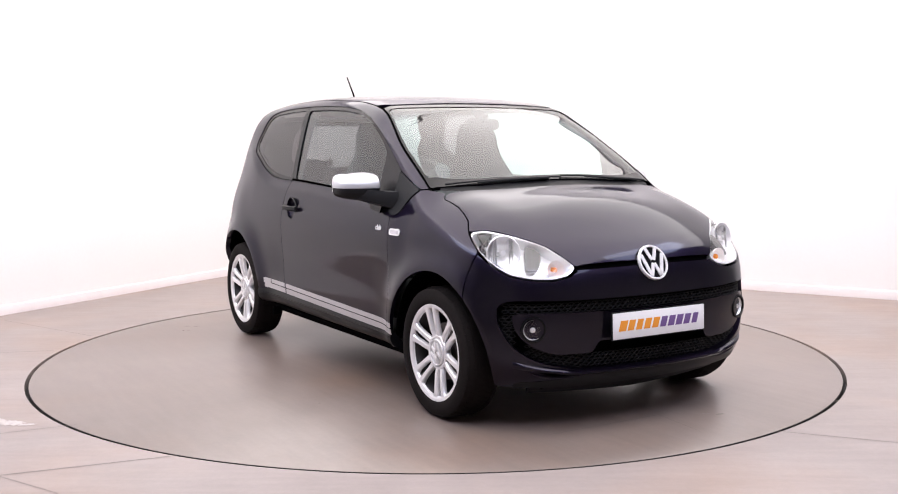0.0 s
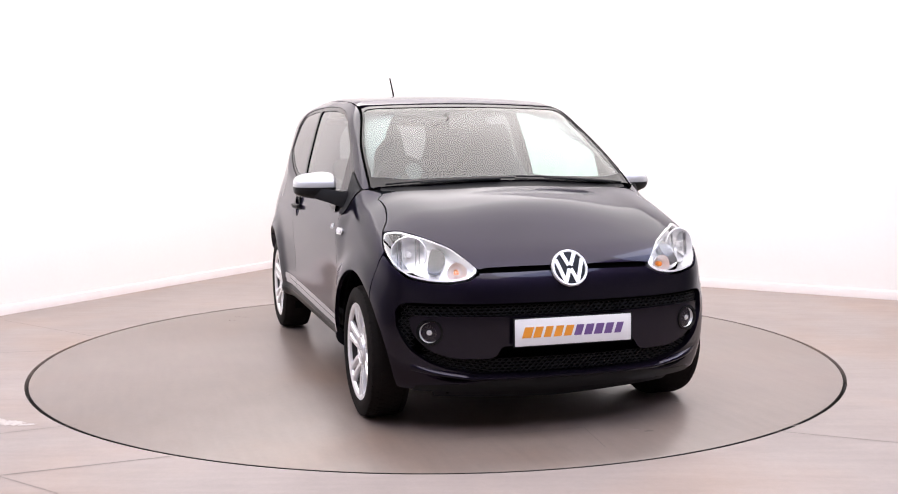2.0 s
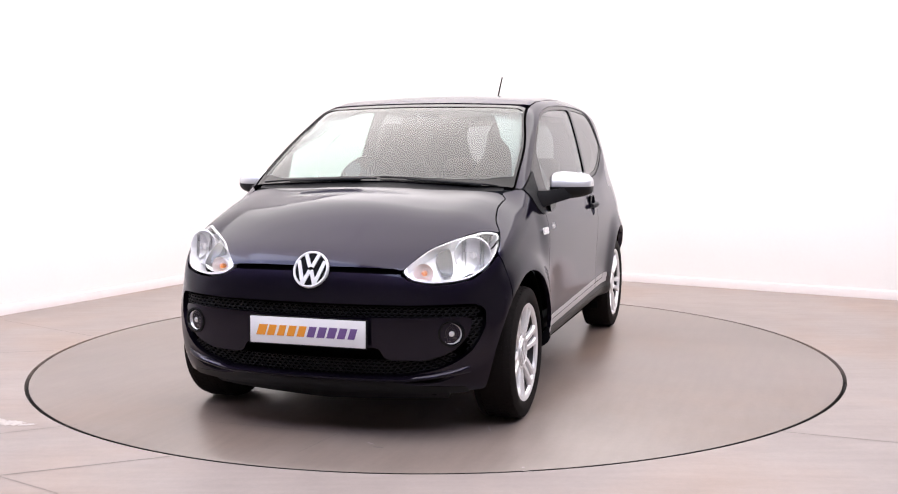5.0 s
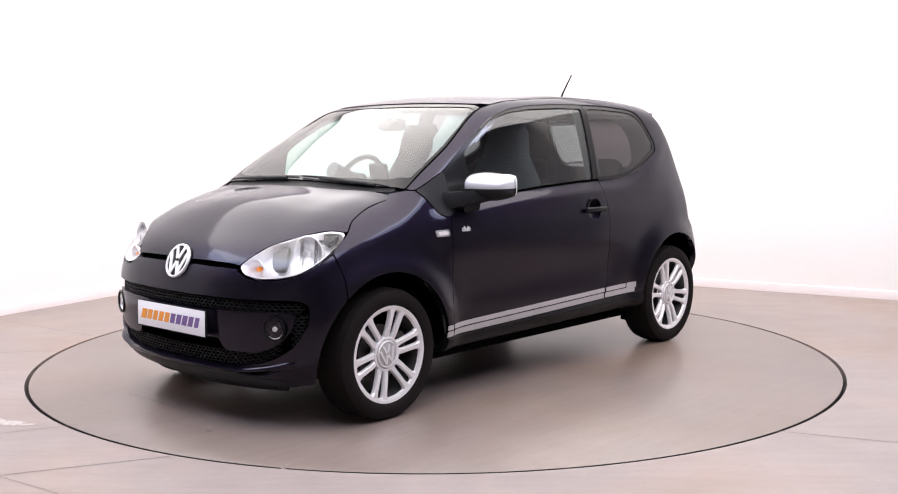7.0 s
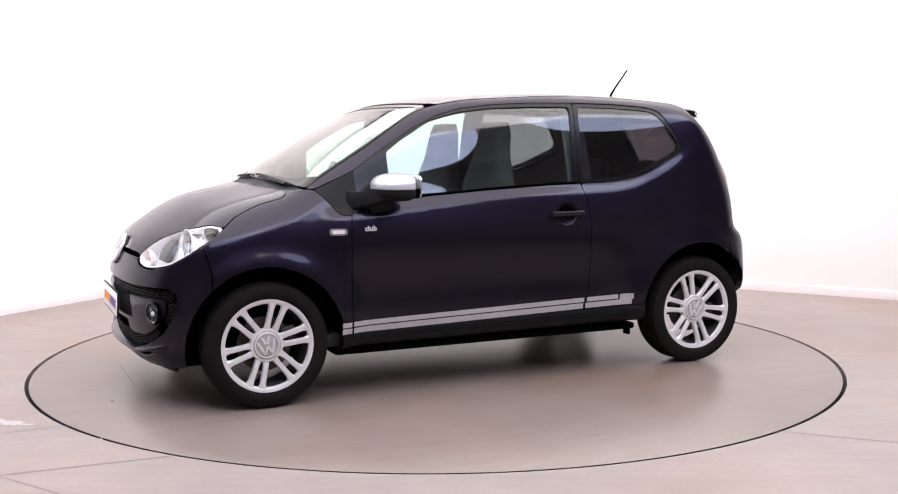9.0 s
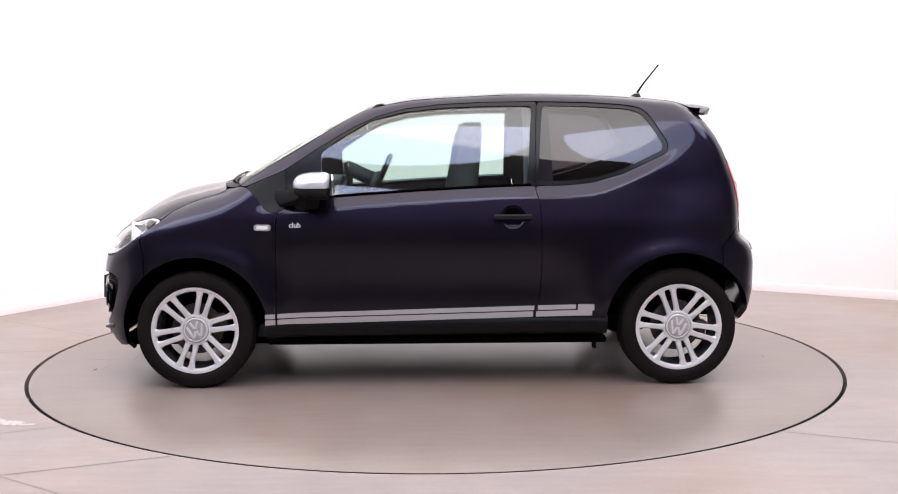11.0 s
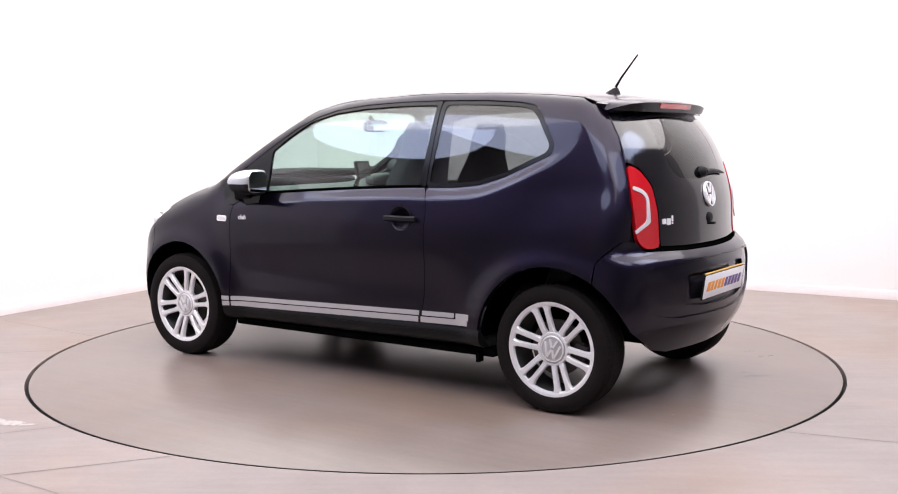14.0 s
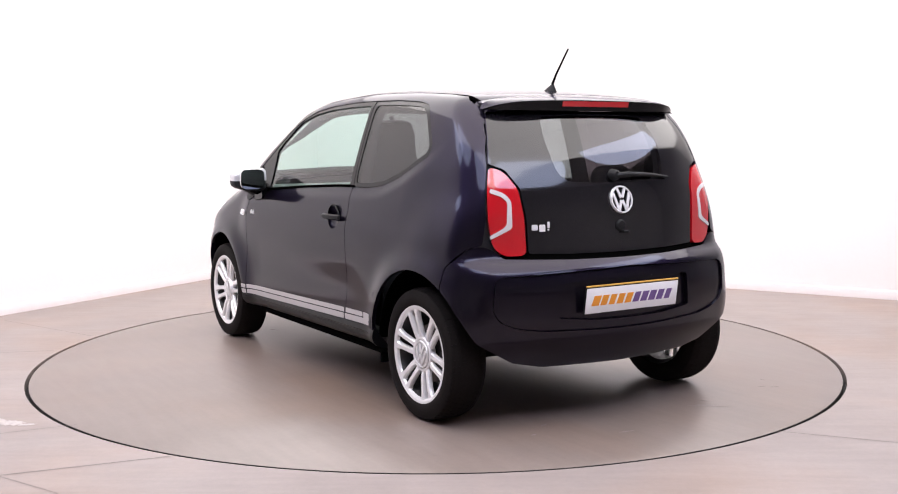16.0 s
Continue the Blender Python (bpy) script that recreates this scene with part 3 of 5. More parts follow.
# ---- the car ----
# shared lines of the flank, as (x, z)
DOOR_TOP = [(0.757, 1.088), (0.60, 1.190), (0.43, 1.292), (0.30, 1.352), (0.16, 1.390), (-0.02, 1.412), (-0.25, 1.423), (-0.505, 1.425)]
BELT = [(0.783, 0.926), (0.56, 0.948), (0.41, 0.958), (0.07, 0.980), (-0.30, 0.998), (-0.485, 1.003)]
DOOR_REAR = [(-0.485, 1.003), (-0.513, 0.91), (-0.519, 0.62), (-0.512, 0.48), (-0.488, 0.347)]
QUARTER = [(-0.505, 1.425), (-0.75, 1.421), (-0.95, 1.408), (-1.035, 1.392), (-1.075, 1.355), (-1.165, 1.215), (-1.160, 1.165), (-0.93, 1.06), (-0.78, 1.018), (-0.64, 1.005), (-0.485, 1.003)]
ARCH_F, ARCH_R = 0.365, 0.375
LAMP = [(55.8, 0.838), (51.2, 0.849), (41.9, 0.824), (33.8, 0.787), (28.5, 0.738), (25.4, 0.700), (27.3, 0.668), (31.9, 0.653), (37.0, 0.658), (42.4, 0.674), (46.6, 0.712), (51.0, 0.765)]
TAIL = [(45.8, 1.125), (41.2, 1.100), (36.9, 1.027), (35.1, 0.905), (34.4, 0.747), (40.7, 0.745), (43.8, 0.785), (45.0, 0.91), (45.6, 1.02)]


def roof_line(xs):
    """The seam between roof and flank, as places on the body."""
    y = spline(-1.40, 0.49, -1.2, 0.525, -0.9, 0.545, -0.3, 0.555, 0.15, 0.56, 0.33, 0.567, 0.70, 0.646, 0.99, 0.672)
    return from_top(np.array([(x, float(y(x))) for x in xs]))


def flat(points, fro):
    """Outline points given round an end of the car, as (x, z) of the flank."""
    return [(float(p[0]), float(p[2]), 0.01) for p in fro(np.array([q[:2] for q in points]))]


def nosed(points):
    """Outline points of the lamps, as (degrees, y) of the bonnet."""
    return [(math.degrees(math.atan2(p[2] - 0.4, p[0] - 0.95)), float(p[1]), 0.01) for p in from_ahead(np.array(points))]


BONNET_SIDE = [(52.0, 0.674), (58.0, 0.660), (64.0, 0.650), (71.0, 0.650), (76.0, 0.657), (79.0, 0.618)]


def lettering(text, size, m):
    """A word in raised letters, centred on its foot, as a mesh laid by m."""
    d = bpy.data.curves.new("word", "FONT")
    d.body, d.size, d.extrude, d.align_x, d.resolution_u, d.offset = text, size, 0.0015, "CENTER", 3, size * 0.012
    ob = bpy.data.objects.new("word", d)
    me = bpy.data.meshes.new_from_object(ob)
    bpy.data.objects.remove(ob)
    bpy.data.curves.remove(d)
    me.transform(m)
    me.name = "badge"
    return me


def flank(car):
    seam = roof_line(np.concatenate([np.linspace(0.985, 0.34, 12), np.linspace(0.25, -1.36, 14)]))
    seam_xz = [(float(p[0]), float(p[2]), 0.002) for p in seam]
    # wing ahead of the door
    a = math.degrees(math.asin((0.333 - WHEEL_Z) / ARCH_F))
    wing = [(0.803, 0.333), (0.800, 0.82, 0.05), (0.783, 0.926), (0.862, 0.934), (0.957, 1.003), (0.985, seam_xz[0][1] - 0.004), *reversed(flat(BONNET_SIDE, from_nose)), *flat([LAMP[0], LAMP[-1], (54.0, 0.66)], from_ahead)]
    wing += arc(WHEEL_X, WHEEL_Z, ARCH_F, 48, 180 - a, 22)
    both("front_wing", from_side, wing, PAINT, car, "dark blue metallic front wing with a flared arch", pitch=0.022)
    # side frame: windscreen pillar, roof rail and rear quarter in one
    b = math.degrees(math.asin((0.345 - WHEEL_Z) / ARCH_R))
    frame_line = [(0.957, 1.003)] + DOOR_TOP + [(*p, 0.03) for p in QUARTER[1:]] + DOOR_REAR[1:]
    frame_line += arc(-WHEEL_X, WHEEL_Z, ARCH_R, b, 124, 22)
    frame_line += [*flat([(56.0, 0.70), (49.5, 0.782), (46.0, 0.792), (45.1, 0.91), (45.7, 1.02), (46.0, 1.13), (46.9, 1.242), (48.4, 1.32), (49.4, 1.355)], from_behind)]
    frame_line += list(reversed(seam_xz))
    both("side_frame", from_side, [(*p, 0.012) if len(p) == 2 else p for p in frame_line], PAINT, car, "dark blue metallic roof rail and rear quarter panel", pitch=0.016)
    # doors
    door_line = [(0.803, 0.333), (0.800, 0.82, 0.05)] + BELT + DOOR_REAR[1:]
    s = sheet(from_side, door_line, [arc(-0.375, 0.850, 0.058, 0, 345, 24)], pitch=0.015)
    trim_line = [BELT[0]] + DOOR_TOP + [(-0.485, 1.003)] + list(reversed(BELT[1:-1]))
    hole = [(0.572, 0.962), (0.578, 1.172), (0.49, 1.236), (0.33, 1.330), (0.165, 1.372), (-0.02, 1.392), (-0.25, 1.401), (-0.478, 1.401), (-0.447, 1.014), (-0.30, 1.010), (0.07, 0.992), (0.41, 0.970)]
    t = sheet(from_side, trim_line, [hole], pitch=0.02, inset=0.003)
    grown = [(0.582, 0.950), (0.588, 1.178), (0.495, 1.248), (0.335, 1.342), (0.165, 1.384), (-0.02, 1.404), (-0.25, 1.412), (-0.488, 1.412), (-0.455, 1.003), (-0.30, 1.0), (0.07, 0.982), (0.41, 0.960)]
    g = sheet(from_side, grown, pitch=0.03, inset=0.009, depth=0.004, gap=0)
    rail = tube([tuple(p + np.array((0, 0.004, 0))) for p in from_side(np.array([(x, z + 0.006) for x, z in ((0.57, 0.949), (0.41, 0.959), (0.07, 0.981), (-0.30, 0.999), (-0.47, 1.004))]), 0)], 0.006, 8)
    bar = [(x, 0.0, 0.852) for x in np.linspace(-0.282, -0.468, 9)]
    at = from_side(np.array([(x, z) for x, _, z in bar]))
    grip = loft([[(q[0], q[1] + 0.012 + 0.016 * math.sin(math.pi * (0.12 + 0.76 * i / 8)) + dy, q[2] + dz) for dy, dz in ((0.008, 0.008), (0.008, -0.008), (-0.006, -0.014), (-0.006, 0.014))] for i, q in enumerate(at)])
    bowl_c = from_side(np.array([(-0.375, 0.850)]))[0]
    bowl = moved(lathe([(0.062, 0.003), (0.058, -0.004), (0.045, -0.012), (0.001, -0.016)], 32, "y"), Matrix.Translation(tuple(bowl_c)) @ Matrix.Diagonal((1, 1, 0.98, 1)))
    lip = moved(lathe([(0.064, 0.0), (0.0635, 0.004), (0.060, 0.004), (0.060, 0.0)], 36, "y"), Matrix.Translation(tuple(bowl_c + np.array((0, 0.001, 0)))))
    card = sheet(from_side, [(0.78, 0.37), (0.77, 0.915)] + [(x, z - 0.012) for x, z in BELT[1:-1]] + [(-0.46, 0.985), (-0.49, 0.90), (-0.49, 0.5), (-0.47, 0.37)], pitch=0.05, inset=0.075, depth=0.0)
    for side in (1, -1):
        f = (lambda q: q) if side == 1 else flipped
        door = part("door", f(s), PAINT, car, "closed dark blue metallic front door")
        part("window_trim", f(t), BLACK_GLOSS, door, "black window surround with a mirror triangle")
        pane = part("window_glass", f(g), GLASS, door, "green-tinted side window glass")
        pane.visible_shadow = False
        part("weather_strip", f(rail), SEAL, door)
        part("handle_bowl", f(bowl), PAINT, door)
        part("handle_lip", f(lip), BLACK_GLOSS, door)
        part("door_handle", f(grip), BLACK_PLASTIC, door, "black bar door handle")
        part("door_card", f(card), DASH, door)
    both("triangle_trim", from_side, [(0.748, 0.905), (0.790, 0.878, 0.02), (0.850, 0.884, 0.02), (0.905, 0.955, 0.03), (0.957, 1.003), (0.757, 1.088)], BLACK_PLASTIC, car, "black triangular mirror base at the pillar's foot", inset=-0.005, depth=0.016)
    # quarter window: black rim and dark glass
    inner = [(-0.535, 1.402), (-0.75, 1.398), (-0.95, 1.386), (-1.015, 1.372), (-1.055, 1.337), (-1.138, 1.21), (-1.130, 1.178), (-0.92, 1.082), (-0.78, 1.042), (-0.64, 1.028), (-0.505, 1.026)]
    rim = sheet(from_side, [(*p, 0.03) for p in QUARTER], [[(*p, 0.025) for p in inner]], pitch=0.02, inset=0.004)
    gl = sheet(from_side, [(*p, 0.03) for p in QUARTER], pitch=0.03, inset=0.007, depth=0.003, gap=0.006)
    for f in ((lambda q: q), flipped):
        win = part("quarter_window", f(rim), BLACK_GLOSS, car, "dark tinted rear quarter window in a black rim")
        part("pane", f(gl), PRIVACY, win, "dark tinted glass").visible_shadow = False
    # sill
    xs = np.linspace(0.852, -0.845, 60)
    rows = []
    for z, out in ((0.345, -0.012), (0.330, -0.002), (0.312, 0.006), (0.292, 0.010), (0.272, 0.006), (0.256, -0.008), (0.246, -0.030), (0.242, -0.075)):
        line = from_side(np.stack([xs, z + (0.85 - xs) * 0.008], -1))
        rows.append([(q[0], q[1] + out, q[2]) for q in line])
    roll = loft([[row[i] for row in rows] for i in range(len(xs))], closed=False)
    for f in ((lambda q: q), flipped):
        part("sill", f(roll), SILL, car, "dark rolled sill below the door")
    both("sill_strip", from_side, [(0.85, 0.305), (0.85, 0.309), (-0.79, 0.324), (-0.79, 0.320)], BLACK_GLOSS, car, inset=-0.007, gap=0, radius=0.002, pitch=0.01, depth=0.006)
    # silver stripes along the flank, broken at the shut lines
    def band(x0, x1, lo, hi):
        z = lambda x: 0.319 + (0.822 - x) / 1.59 * 0.038
        return [(x0, z(x0) + lo, 0.001), (x1, z(x1) + lo, 0.001), (x1, z(x1) + hi, 0.001), (x0, z(x0) + hi, 0.001)]
    for x0, x1, lo, hi in ((0.858, 0.808, 0.034, 0.057), (0.858, 0.808, 0.0, 0.028), (0.798, -0.482, 0.034, 0.057), (0.798, -0.476, 0.0, 0.028), (-0.500, -0.690, 0.034, 0.057), (-0.490, -0.770, 0.0, 0.028), (-0.700, -0.780, 0.026, 0.057)):
        both("silver_stripe", from_side, band(x0, x1, lo, hi), DECAL, car, "silver stripe along the lower door", inset=-0.0016, gap=0, depth=0.0014, pitch=0.03, radius=0.001)
    # side repeater and word badge
    for f in ((lambda q: q), flipped):
        ob = part("side_repeater", f(sheet(from_side, [(0.822, 0.790), (0.822, 0.822), (0.908, 0.822), (0.908, 0.790)], inset=-0.006, depth=0.01, gap=0, radius=0.016, pitch=0.012)), CHROME, car, "clear side indicator in a chrome rim")
        part("lens", f(sheet(from_side, [(0.834, 0.797), (0.834, 0.815), (0.896, 0.815), (0.896, 0.797)], inset=-0.009, depth=0.004, gap=0, radius=0.009, pitch=0.012)), WHITE_LENS, ob)
    for side in (1, -1):
        q = from_side(np.array([(0.705, 0.806)]))[0]
        lean = normals(np.array([q]))[0]
        up = Vector((0, -float(lean[2]) * side, float(lean[1]))).normalized()
        m = Matrix(((-side, 0, 0, q[0]), (0, up.y, side * up.z, (q[1] + 0.002) * side), (0, up.z, -side * up.y, q[2]), (0, 0, 0, 1)))
        part("badge", lettering("club", 0.036, m), SATIN, car, "small chrome word badge")



def bonnet_and_roof(car):
    half = [(21.5, 0.0), (22.0, 0.362), *nosed([LAMP[5], LAMP[4], LAMP[3], LAMP[2], LAMP[1], LAMP[0]]), *[(*p, 0.02) for p in BONNET_SIDE], (76.0, 0.45), (73.2, 0.26), (72.0, 0.0)]
    part("bonnet", sheet(from_nose, whole_v(half), pitch=0.022), PAINT, car, "dark blue metallic bonnet", sharp=45)
    edge = roof_line(np.linspace(0.262, -1.40, 18))
    roof = [(0.342, 0.0, 0.3), (0.327, 0.30, 0.3), (0.302, 0.50)] + [(float(p[0]), float(p[1]), 0.01) for p in edge] + [(-1.41, 0.30), (-1.42, 0.0)]
    part("roof", sheet(from_top, whole_v(roof), pitch=0.03, gap=0.002), PAINT, car, "dark blue metallic roof")
    back = roof_line(np.linspace(1.0, -1.30, 60))
    nb = normals(back)
    rail = roof_line(np.linspace(0.24, -1.30, 40))
    nr = normals(rail)
    for s in (1, -1):
        part("roof_seal", tube([tuple((p - q * 0.0115) * np.array((1, s, 1))) for p, q in zip(back, nb)], 0.011, 8), SEAL, car)
        part("roof_strip", tube([tuple((p - q * 0.0025) * np.array((1, s, 1))) for p, q in zip(rail, nr)], 0.0030, 8), SEAL, car)
    sc = roof_line(np.linspace(0.985, 0.325, 14))
    ws = [(1.075, 0.0, 0.2), (1.065, 0.30, 0.2), (1.035, 0.50, 0.1), (1.005, 0.62)] + [(float(p[0]), float(p[1]) - 0.006, 0.01) for p in sc] + [(0.312, 0.50), (0.336, 0.30, 0.3), (0.350, 0.0, 0.3)]
    ws_in = [(1.035, 0.0, 0.2), (1.022, 0.30, 0.2), (0.985, 0.52, 0.1)] + [(float(p[0]) - 0.008, float(p[1]) - 0.022, 0.01) for p in sc[1:-1]] + [(0.358, 0.50), (0.382, 0.30, 0.3), (0.394, 0.0, 0.3)]
    rim = part("windscreen", sheet(from_top, whole_v(ws), [whole_v(ws_in)], pitch=0.025, inset=0.004), BLACK_GLOSS, car, "large curved windscreen with a black border")
    part("pane", sheet(from_top, whole_v(ws), pitch=0.035, inset=0.007, depth=0.003, gap=0.006), GLASS, rim, "clear green-tinted glass").visible_shadow = False
    # scuttle panel below the screen and the wipers
    part("scuttle", sheet(from_top, whole_v([(1.16, 0.0), (1.13, 0.30), (1.07, 0.52), (1.02, 0.63), (0.99, 0.62), (1.04, 0.45), (1.06, 0.25), (1.066, 0.0)]), inset=0.012, depth=0.0, pitch=0.03), BLACK_PLASTIC, car, "black scuttle panel under the windscreen")
    for y0, y1, x1 in ((0.02, -0.60, 0.0), (0.60, 0.03, 0.0)):
        pts = from_top(np.array([(1.068 - 0.10 * abs(y0 + (y1 - y0) * t) ** 2 * 1.3 - 0.012 * t, y0 + (y1 - y0) * t) for t in np.linspace(0, 1, 9)]), -0.006)
        arm = part("wiper", tube([tuple(p) for p in pts], 0.0045, 8), BLACK_PLASTIC, car, "black windscreen wiper")
        low = from_top(np.array([(p[0] + 0.012, p[1]) for p in pts[1:7]]), -0.008)
        part("arm", tube([tuple(p) for p in low], [0.008, 0.0075, 0.007, 0.006, 0.005, 0.004], 8), BLACK_PLASTIC, arm)
    # aerial
    ax, az = -1.12, float(from_top(np.array([(-1.12, 0.0)]))[0][2])
    foot = loft([[(ax + 0.05 * s * math.cos(a) - 0.03 * (1 - s), 0.022 * s * math.sin(a), az - 0.004 + 0.045 * (1 - s)) for a in np.linspace(0, 2 * math.pi, 17)[:-1]] for s in (1.0, 0.8, 0.5, 0.28)])
    aerial = part("aerial", foot, BLACK_PLASTIC, car, "short black roof aerial, raked back")
    part("rod", tube([(ax - 0.022, 0, az + 0.032), (ax - 0.05, 0, az + 0.075), (ax - 0.140, 0, az + 0.188)], [0.0075, 0.0055, 0.0042], 8), SEAL, aerial)


def emblem(r, name_parent, m):
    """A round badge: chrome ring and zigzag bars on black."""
    back = part("badge", moved(lathe([(0.001, 0.004), (r * 0.97, 0.004), (r, 0.0), (r, -0.012)], 48, "x"), m), BLACK_GLOSS, name_parent, "round chrome and black badge")
    part("ring", moved(lathe([(r * 0.86, 0.003), (r * 0.88, 0.010), (r * 0.97, 0.010), (r * 1.0, 0.004), (r * 1.0, -0.004)], 48, "x"), m), SATIN, back)
    w = 0.10 * r

    def bar(y0, z0, y1, z1):
        d = Vector((y1 - y0, z1 - z0)).normalized()
        n = Vector((-d.y, d.x)) * w
        q = [(y0 + n.x, z0 + n.y), (y1 + n.x, z1 + n.y), (y1 - n.x, z1 - n.y), (y0 - n.x, z0 - n.y)]
        return loft([[(x, y, z) for y, z in q] for x in (0.0, 0.009)])
    for y0, z0, y1, z1 in ((0.36, 0.80, 0.06, 0.12), (0.74, 0.46, 0.33, -0.78), (0.33, -0.78, 0.04, -0.06)):
        for k in (-r, r):
            part("bar", moved(bar(k * y0, r * z0, k * y1, r * z1), m), SATIN, back)
    return back


def plate(name, parent, m, edge=False):
    """A flat show plate; its lettering is drawn as orange and purple bars."""
    p = part(name, moved(box(-0.005, -0.262, -0.056, 0.004, 0.262, 0.056, 0.003), m), PLATE_WHITE, parent, "white show plate with orange and purple bars")
    ys = np.linspace(-0.205, 0.205, 10)
    for i, y in enumerate(ys):
        w, lean = (0.040, 0.034, 0.032, 0.034, 0.034, 0.033, 0.035, 0.036, 0.034, 0.030)[i], 0.007
        q = [(y - w / 2 - lean, -0.022), (y + w / 2 - lean, -0.022), (y + w / 2 + lean, 0.022), (y - w / 2 + lean, 0.022)]
        part("letter_bar", moved(loft([[(x, a, b) for a, b in q] for x in (0.0036, 0.0052)]), m), ORANGE if i < 5 else PURPLE, p, "orange bar" if i < 5 else "purple bar")
    if edge:
        part("gold_edge", moved(box(-0.006, -0.262, 0.0605, 0.002, 0.262, 0.066, 0.001), m), PLATE_YELLOW, p, "gold top edge")
    part("frame_edge", moved(join(box(-0.006, -0.266, -0.060, 0.0025, 0.266, -0.0565), box(-0.006, -0.266, 0.0565, 0.0025, 0.266, 0.060), box(-0.006, -0.266, -0.0565, 0.0025, -0.2625, 0.0565), box(-0.006, 0.2625, -0.0565, 0.0025, 0.266, 0.0565)), m), BLACK_PLASTIC, p)
    return p


def comb(fro, rows, inset, wire=0.0028, depth=0.012):
    """Honeycomb mesh: six-sided cells laid on the body between two heights that vary along u."""
    shapes = []
    for u0, u1, lo, hi, cell in rows:
        su, sv = cell / DEG, cell * 0.56
        nv = int((hi(0) - lo(0)) / sv) + 6
        for k in range(-2, nv):
            for i in range(int((u1 - u0) / su) + 1):
                u = u0 + (i + 0.5 * (k % 2)) * su
                v = lo(u) + (k + 0.5) * sv
                if not (lo(u) + sv * 0.3 < v < hi(u) - sv * 0.3):
                    continue
                ring = [(u + 0.60 * su * math.cos(a), v + 0.62 * sv * math.sin(a)) for a in np.linspace(0, 2 * math.pi, 7)[:-1]]
                small = [(u + 0.44 * su * math.cos(a), v + 0.44 * sv * math.sin(a)) for a in np.linspace(0, 2 * math.pi, 7)[:-1]]
                a, b = fro(np.array(ring), inset), fro(np.array(small), inset)
                c = fro(np.array(small), inset + depth)
                vs = [tuple(p) for p in (*a, *b, *c)]
                fs = []
                for j in range(6):
                    l = (j + 1) % 6
                    fs += [(j, l, 6 + l, 6 + j), (6 + j, 6 + l, 12 + l, 12 + j)]
                shapes.append((vs, fs))
    return join(*shapes)


